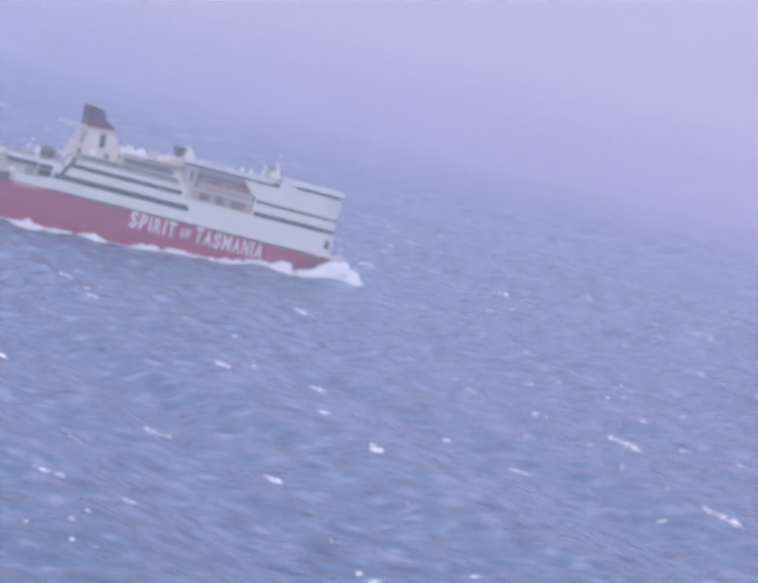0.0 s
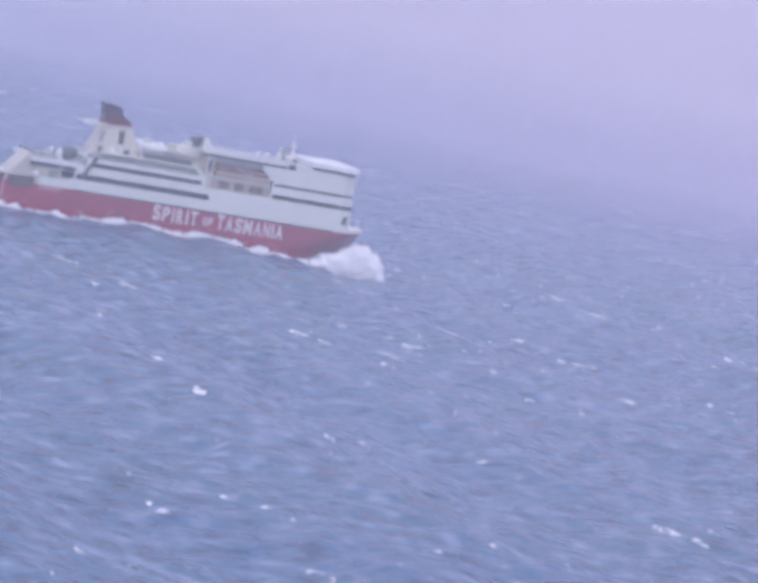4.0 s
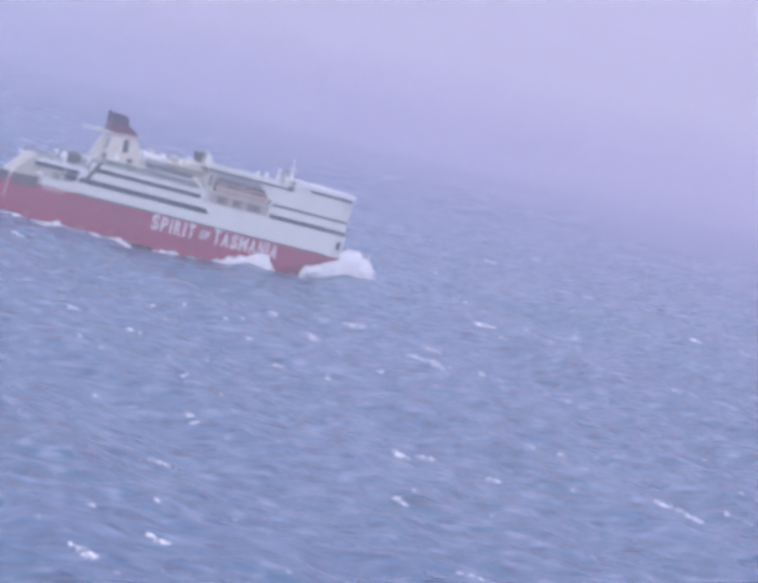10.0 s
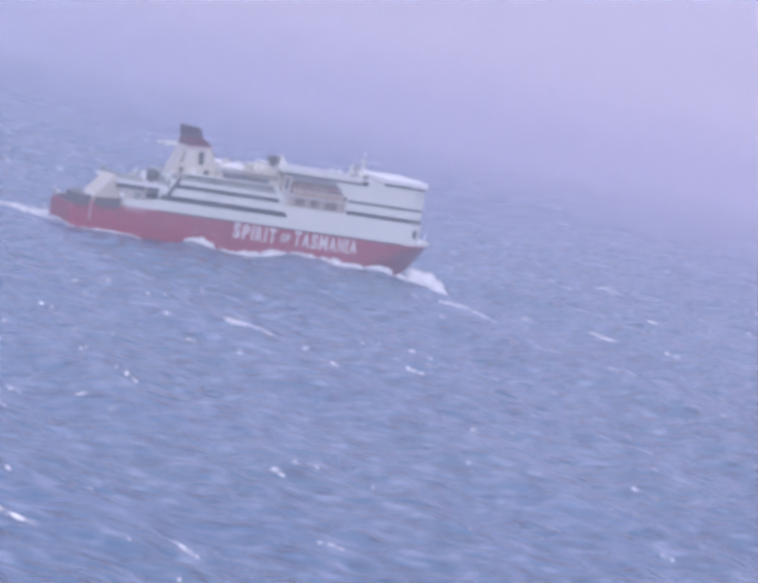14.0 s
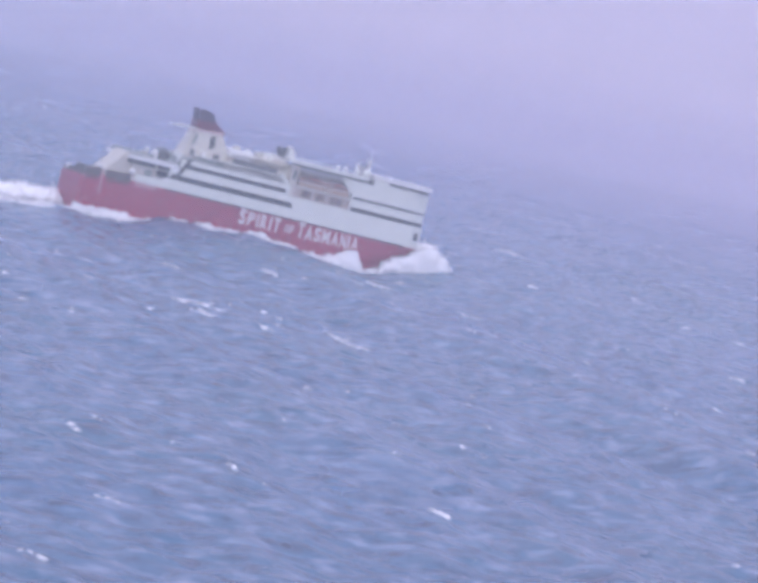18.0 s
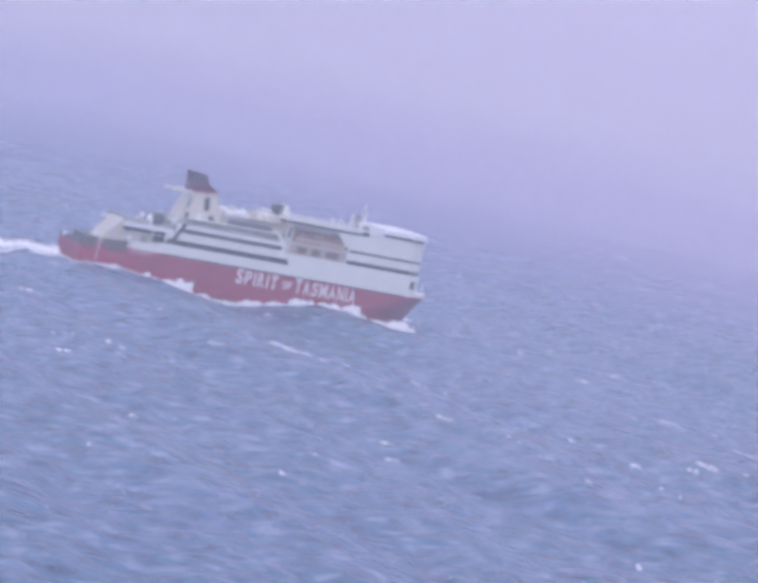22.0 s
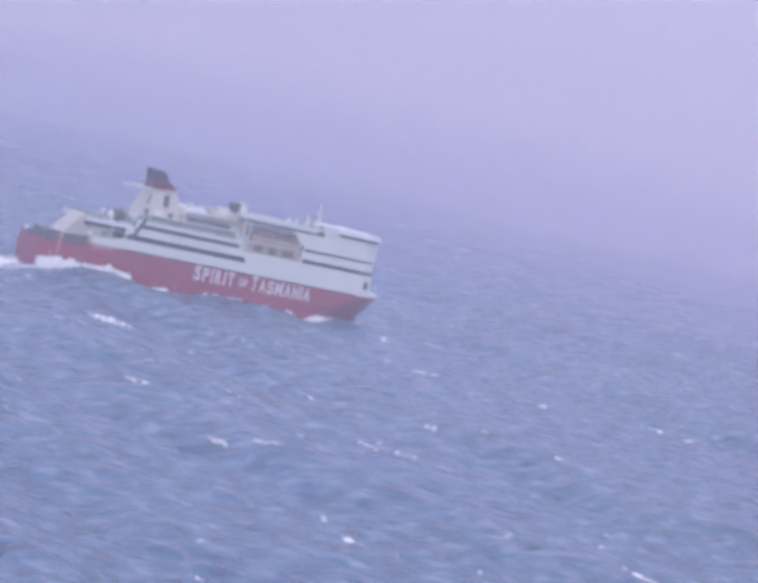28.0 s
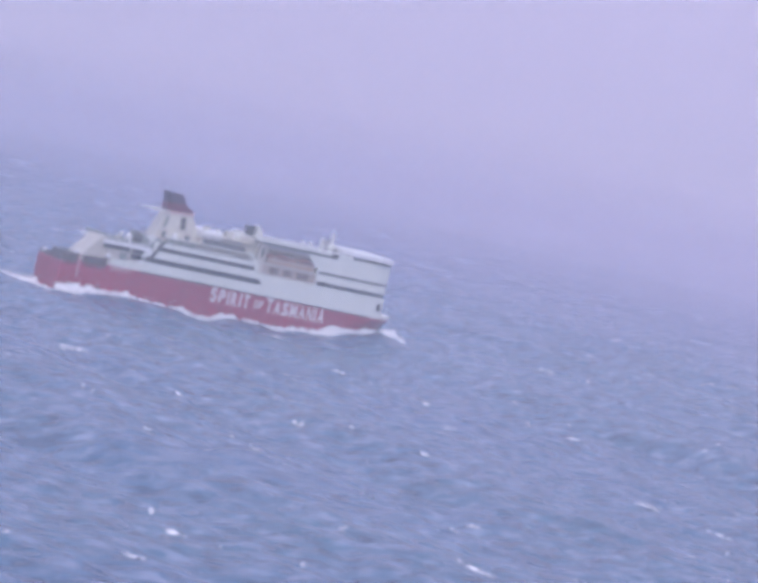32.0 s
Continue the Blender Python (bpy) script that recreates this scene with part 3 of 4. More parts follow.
def mist():
    head = radians(23)
    # the nearest sheets are added to lighten foreground water and ship
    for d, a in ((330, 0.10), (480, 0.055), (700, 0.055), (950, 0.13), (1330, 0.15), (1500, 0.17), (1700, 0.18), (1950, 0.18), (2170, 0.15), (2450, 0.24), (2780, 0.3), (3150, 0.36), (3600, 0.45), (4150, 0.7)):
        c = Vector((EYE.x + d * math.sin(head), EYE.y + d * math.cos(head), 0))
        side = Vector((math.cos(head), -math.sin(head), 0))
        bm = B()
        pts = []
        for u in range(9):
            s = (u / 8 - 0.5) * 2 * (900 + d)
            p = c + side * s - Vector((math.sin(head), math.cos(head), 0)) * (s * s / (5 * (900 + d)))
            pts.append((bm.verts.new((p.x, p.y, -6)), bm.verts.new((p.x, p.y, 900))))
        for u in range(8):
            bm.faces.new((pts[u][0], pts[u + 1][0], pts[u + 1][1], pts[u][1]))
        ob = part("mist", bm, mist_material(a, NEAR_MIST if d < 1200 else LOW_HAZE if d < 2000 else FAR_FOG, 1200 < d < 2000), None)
        tagged(ob, "lavender sheet standing in for haze over the sea", "mist", "mist veils", "structure")


mist()

# ---- the ferry: x forward from midships, y to port, z up from the waterline ----
ferry = thing("ferry", "red and white car ferry pitching through a storm sea", "ship")
HB = 13.8


def half(x, z):
    """The hull's half-breadth."""
    u = max(0.0, min(1.0, z / 11))
    stem = 74 + 8.3 * u + (4.5 * z / 6 if z < 0 else 0)
    run = 26 - 11 * u
    s = max(0.0, min(1.0, (stem - x) / run / 1.35))
    b = HB * (1 - (1 - s) ** (2.1 + 1.1 * u)) if x < stem else 0.0
    if x < -60:
        b -= 0.9 * ((-60 - x) / 22) ** 2
    if z < -3:
        b *= max(0.3, 1 + (z + 3) / 8)
    return b


def sheer(x, z):
    """How far the side drops towards the stern."""
    return 2.4 * max(0.0, min(1.0, (-73 - x) / 9.5)) ** 1.3 * max(0.0, (z - 3) / 8)


def hull():
    bm = B()
    xs = [-82.5 + 4 * i for i in range(29)] + [34, 38, 42, 46, 50, 54, 58, 61, 64, 66.5, 69, 71, 73, 74.6]
    zs = [-6, -3, -1, 0, 2, 4, 6, 8, 9.6, 11]
    rows = []
    for z in zs:
        u = max(0.0, min(1.0, z / 11))
        stem = 74 + 8.3 * u + (4.5 * z / 6 if z < 0 else 0)
        line = []
        for x in xs:
            xx = x if x < 40 else 40 + (x - 40) * (stem - 40) / (74.6 - 40)
            line.append((xx, half(xx, z)))
        rows.append([bm.verts.new((x, -b, z - sheer(x, z))) for x, b in line] + [bm.verts.new((x, b, z - sheer(x, z))) for x, b in line[-2::-1]])
    for lo, hi in zip(rows, rows[1:]):
        for i in range(len(lo) - 1):
            bm.faces.new((lo[i], lo[i + 1], hi[i + 1], hi[i]))
        bm.faces.new((lo[-1], lo[0], hi[0], hi[-1]))
    bm.faces.new(rows[0])
    bm.faces.new(rows[-1][::-1])
    bmesh.ops.remove_doubles(bm, verts=bm.verts[:], dist=0.01)
    return part("hull", bm, RED, ferry, "bright red painted steel hull")


hull_ob = hull()
# the mooring deck aft: dark screens above the red side, with white fittings between


def side_strip(name, x0, x1, low, high, material, label="", proud=0.06, thick=0.5):
    """A screen that follows the hull's side; low and high are heights at its two ends."""
    bm = B()
    n = max(2, int((x1 - x0) / 2))
    rings = []
    for i in range(n + 1):
        u = i / n
        x = x0 + (x1 - x0) * u
        y = -half(x, 9) - proud
        a, b = low[0] + (low[1] - low[0]) * u, high[0] + (high[1] - high[0]) * u
        rings.append([bm.verts.new(p) for p in ((x, y, a), (x, y, b), (x, y + thick, b), (x, y + thick, a))])
    for p, q in zip(rings, rings[1:]):
        for k in range(4):
            bm.faces.new((p[k], q[k], q[(k + 1) % 4], p[(k + 1) % 4]))
    bm.faces.new(rings[0][::-1]), bm.faces.new(rings[-1])
    return part(name, bm, material, ferry, label)


side_strip("mooring_screen", -82.3, -75.6, (9.3, 9.6), (12.3, 13.4), BROWN, "dark brown screen round the mooring deck")
side_strip("mooring_screen", -73.4, -62.6, (9.7, 9.9), (13.0, 13.6), BROWN, "dark brown screen round the mooring deck")
# shadowed openings, put in as darker red strips on the side
side_strip("mooring_shade", -72.6, -63.6, (8.3, 8.7), (9.6, 9.8), SHADOWRED, "dark red strip painted as shade under the screen", 0.03, 0.3)
side_strip("mooring_shade", -81.6, -76.0, (8.0, 8.4), (9.2, 9.5), SHADOWRED, "dark red strip painted as shade under the screen", 0.03, 0.3)
# the hull's vertical fold, picked out by an added pale strip
side_strip("hull_fold_line", -75.1, -74.3, (3.5, 3.5), (12.6, 12.7), PINK, "pale line along the hull's fold on the quarter", 0.12, 0.4)
part("mooring_screen", box(B(), -82.2, -81.8, -12.4, 12.4, 9.0, 11.0), BROWN, ferry)
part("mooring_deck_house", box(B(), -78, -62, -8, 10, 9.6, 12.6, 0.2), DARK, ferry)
for x, y, z, r in ((-81.6, 8.0, 10.0, 1.1), (-76.0, -12.0, 13.4, 0.9), (-62.6, -13.0, 14.4, 1.2)):
    bm = B()
    rod(bm, (x, y, 9.4), (x, y, z), 0.45, 8)
    ball(bm, (x, y, z + 0.5), r * 1.25, r, r * 0.85)
    rod(bm, (x - r * 1.2, y, z + 0.1), (x + r * 1.2, y, z + 0.1), 0.25, 6)
    part("deck_fitting", bm, BRIGHT, ferry, "white rounded deck fitting")
side_strip("faded_panel", -60.5, -51.0, (9.2, 9.6), (10.7, 10.7), PINK, "faded pale panel on the red side", 0.03, 0.2)

# lettering along the side
NAME_TOP, NAME_LOW = 10.35, 4.3


def letter(ch, x, w, z0, h, parent):
    cu = bpy.data.curves.new("letter", 'FONT')
    cu.body = ch
    cu.extrude = 0.03
    cu.offset = 0.035
    tmp = new("letter_source", cu)
    me = bpy.data.meshes.new_from_object(tmp.evaluated_get(bpy.context.evaluated_depsgraph_get()))
    bpy.data.objects.remove(tmp)
    bpy.data.curves.remove(cu)
    c = np.array([v.co[:] for v in me.vertices])
    lo, hi = c.min(0), c.max(0)
    for v in me.vertices:
        px = x + (v.co.x - lo[0]) / (hi[0] - lo[0]) * w
        pz = z0 + (v.co.y - lo[1]) / (hi[1] - lo[1]) * h
        v.co = (px, -half(px, pz) - 0.03 - (v.co.z + 0.03), pz)
    me.materials.append(LETTER)
    ob = new("letter", me)
    ob.parent = parent
    return ob


x = -12.6
for word, h, gap, widths in (("SPIRIT", 5.9, 1.0, 3.0), ("OF", 3.4, 0.5, 2.0), ("TASMANIA", 5.9, 0.75, 3.0)):
    for i, ch in enumerate(word):
        w = widths * {"I": 0.30, "M": 1.22, "A": 1.08, "F": 0.85}.get(ch, 1.0)
        hh = h * (1.08 if i == 0 and h > 4 else 1.0)
        letter(ch, x, w, NAME_LOW + (1.0 if h < 4 else 0.0), hh, hull_ob)
        x += w + gap
    x += 1.3

# white superstructure, tier by tier
bm = B()
plate(bm, [(-47, -13.75), (66, -13.75), (71.5, -11.5), (72.5, 0), (71.5, 11.5), (66, 13.75), (-47, 13.75)], 11.0, 20.0)
part("lower_house", bm, WHITE, ferry, "white plated lower superstructure")
bm = B()
plate(bm, [(-43, -13.72), (6.5, -13.72), (6.5, 13.72), (-43, 13.72)], 19.9, 24.6)
part("cabin_deck_house", bm, WHITE, ferry)
bm = B()
plate(bm, [(34.8, -13.72), (66, -13.72), (70.4, -12.4), (71.0, 0), (70.4, 12.4), (66, 13.72), (34.8, 13.72)], 19.9, 34.3)
part("forward_house", bm, WHITE, ferry, "white plated forward superstructure")
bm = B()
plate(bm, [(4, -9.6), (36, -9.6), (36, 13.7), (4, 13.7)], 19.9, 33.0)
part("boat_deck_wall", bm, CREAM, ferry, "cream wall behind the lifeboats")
bm = B()
box(bm, 3.5, 50.5, -13.9, 13.9, 33.9, 35.3, 0.15)
part("top_deck", bm, WHITE, ferry)
part("top_deck_covering", plate(B(), [(4.5, -13.3), (49.9, -13.3), (49.9, 13.3), (4.5, 13.3)], 35.3, 35.36), ROOF, ferry, "weathered grey-lilac deck covering")
# shadow gap below the deck edge, put in as a dark strip
part("top_deck_shade", box(B(), 5.2, 40.0, -13.97, -13.8, 33.0, 34.0), DARK, ferry, "dark strip painted as shade under the top deck")
part("top_deck_door", box(B(), 40.2, 43.2, -14.0, -13.8, 32.9, 35.0), DARK, ferry)
# shade line where the white house meets the hull, as a dark bar
part("strake_or_shade_line", box(B(), -47, 64, -13.98, -13.7, 10.75, 11.3), DARK, ferry, "dark painted shade line between red and white")
bm = B()
slab(bm, [(27.5, 33.9), (34.9, 33.9), (34.9, 27.5), (33.5, 27.5)], -13.72, -13.3)
part("boat_deck_gusset", bm, WHITE, ferry)
bm = B()
slab(bm, [(-22, 24.6), (4, 24.6), (4, 34.0), (0, 34.2), (-3, 32.2), (-11, 31.6), (-20, 31.2)], -9.0, 9, 0.2)
part("upper_house", bm, SAND, ferry, "sand-grey upper deckhouse abaft the boats")
part("upper_cabin", box(B(), -21.4, -11.4, -9.3, 8, 30.2, 33.3, 0.25), BRIGHT, ferry, "white square cabin beside the funnel")
part("upper_house_windows", box(B(), -19.5, 1.0, -9.12, -9.0, 27.4, 29.6), SMOKED, ferry, "smoky windows of the upper deckhouse")
part("upper_house_ledge", box(B(), -11.2, 3.0, -9.8, -9.0, 30.0, 30.5), CREAM, ferry)
bm = B()
slab(bm, [(-44.5, 18.0), (-41.5, 18.0), (-38.0, 25.6), (-43.0, 26.2)], -13.2, 12, 0.1)
part("aft_stair_house", bm, SCREEN, ferry, "grey-green stair house on the slant")
bm = B()
box(bm, -64.2, -54.6, -12.2, -12.0, 21.3, 23.3)
box(bm, -64.2, -64.0, -12.0, 12.0, 21.3, 23.3)
windbreak = part("windbreak", bm, SCREEN, ferry, "grey-green glazed windbreak on the sun deck")
for i in range(7):
    x = -64.1 + i * 1.58
    part("windbreak_post", box(B(), x - 0.1, x + 0.1, -12.35, -12.2, 21.3, 23.45), SAND, windbreak)
bm = B()
box(bm, -65.6, -44.0, -13.9, 13.9, 19.8, 21.3, 0.15)
part("sun_deck_roof", bm, BRIGHT, ferry, "white overhanging sun deck")
part("sun_deck_covering", plate(B(), [(-65.2, -13.5), (-44.4, -13.5), (-44.4, 13.5), (-65.2, 13.5)], 21.3, 21.36), ROOF, ferry)
part("lounge_side", box(B(), -63.0, -44, -12.4, 12.4, 9.6, 19.8), SAND, ferry, "sand-grey lounge side under the sun deck")
# the overhang's shadow, modelled as a dark slab
part("sun_deck_shade", box(B(), -65.3, -45.5, -13.3, -12.42, 18.0, 19.78), DARK, ferry, "dark slab standing in for shade under the sun deck")
part("lounge_doorway", box(B(), -57.2, -54.0, -12.6, -12.42, 13.8, 17.0), SCREEN, ferry)
part("lounge_doorway", box(B(), -52.2, -46.4, -12.6, -12.42, 15.0, 17.3), DARK, ferry, "dark opening of the aft promenade")
part("lounge_pillar", box(B(), -53.3, -52.6, -13.6, -12.5, 13.0, 19.8), SAND, ferry)
part("liferaft_canister", ball(B(), (-44.6, -13.4, 19.6), 1.7, 0.8, 0.8), BRIGHT, ferry, "white liferaft canister")
part("liferaft_canister", ball(B(), (-47.6, -13.2, 14.6), 1.5, 0.8, 0.7), BRIGHT, ferry, "white liferaft canister")
# the slope that rises from the mooring deck to the sun deck
bm = B()
slab(bm, [(-73.4, 9.6), (-73.4, 13.2), (-66.0, 22.2), (-65.0, 22.2), (-65.0, 19.7), (-63.1, 19.0), (-63.1, 9.6)], -11.7, 3.0, 0.2)
slope = part("stern_slope", bm, SAND, ferry, "cream slope rising from the mooring deck")
for i in range(5):
    u = 0.1 + i * 0.19
    x, z = -73.4 + 7.4 * u, 13.2 + 9.0 * u
    part("slope_rail", rod(B(), (x, -11.5, z), (x, -11.5, z + 1.1), 0.1, 4), WHITE, slope)
part("slope_rail", rod(B(), (-72.9, -11.5, 14.8), (-66.0, -11.5, 23.2), 0.1, 4), WHITE, slope)
part("side_bulwark", box(B(), -61, -47, -13.75, -13.3, 11.0, 14.2), WHITE, ferry)
bm = B()
slab(bm, [(-45.2, 15.9), (-43.2, 15.9), (-38.4, 25.0), (-40.2, 25.0)], -14.0, -13.6)
part("slanting_brace", bm, DARK, ferry, "dark slanting brace on the side")
bm = B()
slab(bm, [(0.2, 28.2), (1.6, 28.6), (6.6, 24.2), (5.2, 23.6)], -13.9, -13.2)
part("white_brace", bm, WHITE, ferry)


def window_band(x0, x1, z0, z1, y, pitch, slant=0.0):
    """A long dark ribbon of windows: a recessed backing and its panes."""
    bm = B()
    slab(bm, [(x0, z0), (x1, z0), (x1 - slant, z1), (x0 + slant, z1)], y - 0.02, y + 0.1)
    band = part("window_band", bm, DARK, ferry, "dark ribbon of windows along the side")
    n = int((x1 - x0 - 2 * slant) / pitch)
    if n < 1:
        return
    step = (x1 - x0 - 2 * slant) / n
    bm = B()
    box(bm, 0.12, step - 0.12, y - 0.09, y - 0.021, z0 + 0.2, z1 - 0.2)
    first = part("pane", bm, GLASS, band)
    first.location.x = x0 + slant
    for i in range(1, n):
        o = new("pane", first.data)
        o.parent = band
        o.location.x = x0 + slant + i * step


window_band(-47, 9.8, 15.4, 17.7, -13.76, 2.1, 1.2)
part("promenade_windows", slab(B(), [(-54, 16.6), (-47, 15.6), (-47, 17.6), (-53, 17.6)], -12.85, -12.62), GLASS, ferry)
window_band(-40.5, 5.0, 20.9, 22.7, -13.74, 2.1)
window_band(35.4, 65.8, 20.2, 22.0, -13.74, 1.9)
window_band(35.4, 65.8, 25.3, 26.4, -13.74, 1.9)

for z0, z1 in ((20.3, 21.9), (25.4, 26.3)):
    part("corner_windows", plate(B(), [(65.9, -13.82), (70.35, -12.5), (70.35, -12.3), (65.9, -13.6)], z0, z1), DARK, ferry, "dark windows round the forward corner")

# bow mooring openings, bulwark and foredeck
bm = B()
plate(bm, [(64, -13.0), (74, -10.3), (80.5, -4.0), (81.6, 0), (80.5, 4.0), (74, 10.3), (64, 13.0)], 11.0, 12.3)
part("foredeck_bulwark", bm, WHITE, ferry)
part("bow_opening", box(B(), 66.5, 69.6, -13.1, -12.4, 14.2, 17.6), DARK, ferry)
bm = B()
rod(bm, (80, 0, 12), (80, 0, 16), 0.15)
part("bow_mast", bm, WHITE, ferry)

# bridge
bm = B()
plate(bm, [(50.5, -13.0), (69.5, -13.0), (71.2, 0), (69.5, 13.0), (50.5, 13.0)], 34.3, 35.6)
part("bridge_windows", bm, GLASS, ferry, "dark bridge windows")
bm = B()
plate(bm, [(50, -14.6), (62, -14.6), (63.5, -16.2), (69.2, -16.2), (71.4, -12), (72, 0), (71.4, 12), (69.2, 16.2), (63.5, 16.2), (62, 14.6), (50, 14.6)], 35.6, 37.4)
part("bridge_roof", bm, BRIGHT, ferry, "white bridge roof with wings")
bm = B()
plate(bm, [(50.4, -13.2), (66, -13.2), (69.8, -11), (70.6, 0), (69.8, 11), (66, 13.2), (50.4, 13.2)], 37.4, 37.46)
part("bridge_roof_deck", bm, WHITE, ferry, "white roof covering")
bm = B()
bmesh.ops.create_cone(bm, cap_ends=True, segments=8, radius1=1.15, radius2=0.6, depth=8.0, matrix=Matrix.Translation((45.3, -1, 39.2)) @ pose(0, 0, 0, 0, -4, 0))
mast = part("mast", bm, BRIGHT, ferry, "stout white signal mast")
part("mast_pole", rod(B(), (45.2, -1, 43.0), (45.0, -1, 46.0), 0.16), WHITE, mast)
part("yard", rod(B(), (45.2, -4.2, 42.0), (45.2, 2.2, 42.0), 0.18), WHITE, mast)
for z, w in ((40.6, 1.9), (42.6, 1.4)):
    part("radar_scanner", box(B(), 45.2 - w, 45.2 + w, -1.9, -1.4, z, z + 0.4, 0.05), STEEL, mast)
bm = B()
for x in (40.6, 43.2):
    for z in (36.0, 38.2, 40.2):
        rod(bm, (40.2, -2, z), (44.2, -2, z), 0.16)
    rod(bm, (x, -2, 35.2), (x, -2, 40.4), 0.16)
rod(bm, (40.6, -2, 36), (43.2, -2, 40.2), 0.14)
rod(bm, (43.2, -2, 36), (40.6, -2, 40.2), 0.14)
part("lattice", bm, SMOKED, ferry, "grey lattice between the masts")
part("lattice_cabinet", box(B(), 40.8, 43.4, -2.6, -1.4, 36.4, 39.4, 0.1), ROOF, ferry)
bm = B()
ball(bm, (44.5, -4, 37.3), 1.3, 1.3, 1.3)
rod(bm, (44.5, -4, 35.2), (44.5, -4, 36.4), 0.5)
part("radome", bm, WHITE, ferry)
part("mast_house", box(B(), 43.5, 47, -6, 6, 35.2, 37.0, 0.2), CREAM, ferry)
part("mast_house_door", box(B(), 44.2, 46.2, -6.08, -6.0, 35.3, 36.9), DARK, ferry)

# forward vent stack
bm = B()
slab(bm, [(1.2, 35.0), (3.2, 35.0), (4.4, 39.2), (0.0, 39.0)], -7.5, -4.5, 0.1)
part("vent_cowl", bm, DARK, ferry, "dark tapered exhaust vent")
bm = B()
slab(bm, [(4.6, 34.2), (9.5, 34.2), (6.6, 39.4), (5.0, 40.0)], -7.5, -4.5, 0.1)
part("vent_casing", bm, WHITE, ferry)

# funnel
bm = B()
a = [(-40.8, -6.0, 24.5), (-17.5, -6.0, 24.5), (-17.5, 6.0, 24.5), (-40.8, 6.0, 24.5)]
b = [(-36.6, -4.0, 36.8), (-24.2, -4.0, 37.8), (-24.2, 4.0, 37.8), (-36.6, 4.0, 36.8)]
va, vb = [bm.verts.new(p) for p in a], [bm.verts.new(p) for p in b]
bm.faces.new(va), bm.faces.new(vb[::-1])
for i in range(4):
    bm.faces.new((va[i], vb[i], vb[(i + 1) % 4], va[(i + 1) % 4]))
bmesh.ops.bevel(bm, geom=bm.edges[:], offset=0.5, segments=2, affect='EDGES')
funnel = part("funnel", bm, FUNWHITE, ferry, "white funnel base under a dark red casing")
bm = B()
slab(bm, [(-36.1, 41.4), (-28.6, 42.0), (-29.3, 43.4), (-29.7, 45.3), (-33.0, 45.9), (-37.1, 46.1), (-36.5, 44.0)], -3.4, 3.4, 0.2)
part("funnel_top", bm, SOOT, funnel, "sooty dark funnel top")
bm = B()
slab(bm, [(-36.3, 37.7), (-23.2, 38.7), (-25.6, 40.1), (-28.55, 42.0), (-36.1, 41.4), (-36.0, 39.6)], -3.6, 3.6, 0.15)
part("funnel_casing", bm, FUNRED, funnel, "dark red funnel casing")
bm = B()
slab(bm, [(-36.6, 36.8), (-24.0, 37.8), (-23.8, 38.6), (-36.6, 37.6)], -4.2, 4.2)
part("funnel_ring", bm, PALEPINK, funnel)
part("funnel_slot", slab(B(), [(-29.4, 31.0), (-27.3, 31.2), (-27.7, 36.4), (-29.5, 36.2)], -5.6, -4.0), DARK, funnel, "dark vertical vent slot")
part("funnel_slot", slab(B(), [(-37.6, 31.0), (-36.2, 31.0), (-35.4, 35.6), (-36.2, 35.6)], -5.6, -4.0), SCREEN, funnel)
for s in (-1, 1):
    bm = B()
    slab(bm, [(-44.6, 37.0), (-36, 37.4), (-36, 38.1), (-44.6, 37.6)], s * 4.6 - 0.9, s * 4.6 + 0.9)
    part("funnel_fin", bm, WHITE, funnel)

for x, w, m in ((-31.5, 2.0, BRIGHT), (-25.6, 2.2, SMOKED), (-36.6, 1.6, SMOKED)):
    part("funnel_casing_door", box(B(), x - w / 2, x + w / 2, -6.5, -5.2, 26.4, 29.2, 0.1), m, funnel)
part("funnel_apron", box(B(), -40.5, -18.0, -8.6, 8.6, 24.66, 26.3, 0.1), DUSK, funnel, "brownish apron round the funnel's foot")

# lifeboats under their davits


def lifeboat(x, z):
    bm = B()
    slab(bm, [(-6.2, 1.5), (-5.8, 0.2), (-4.2, -0.6), (4.2, -0.6), (5.8, 0.2), (6.2, 1.5)], -1.6, 1.6, 0.3)
    boat = part("lifeboat", bm, BEIGE, ferry, "orange-beige lifeboat with a dull red canopy")
    boat.location = (x, -11.8, z)
    bm = B()
    slab(bm, [(-5.9, 1.9), (5.9, 1.9), (5.5, 3.0), (4.2, 3.6), (2.6, 3.7), (2.2, 4.2), (-0.2, 4.2), (-0.6, 3.7), (-4.6, 3.6), (-5.6, 3.0)], -1.4, 1.4, 0.25)
    part("canopy", bm, ORANGE, boat, "dull red canopy")
    part("strake_or_shade_line", box(B(), -6.25, 6.25, -1.7, 1.7, 1.3, 1.9), SAND, boat, "pale rubbing strake")
    part("boat_windows", box(B(), -4.6, 4.4, -1.5, -1.38, 2.5, 3.1), SMOKED, boat)
    for dx in (-4.4, 4.4):
        bm = B()
        rod(bm, (dx, 2.2, 5.0), (dx, -0.6, 5.2), 0.25)
        rod(bm, (dx, 2.2, -3.2), (dx, 2.2, 5.0), 0.28)
        rod(bm, (dx, 0, 3.8), (dx, 0, 5.1), 0.08)
        rod(bm, (dx + 1.4, -1.75, -1.6), (dx + 1.4, -1.75, 6.6), 0.2)
        part("davit", bm, CREAM, boat)


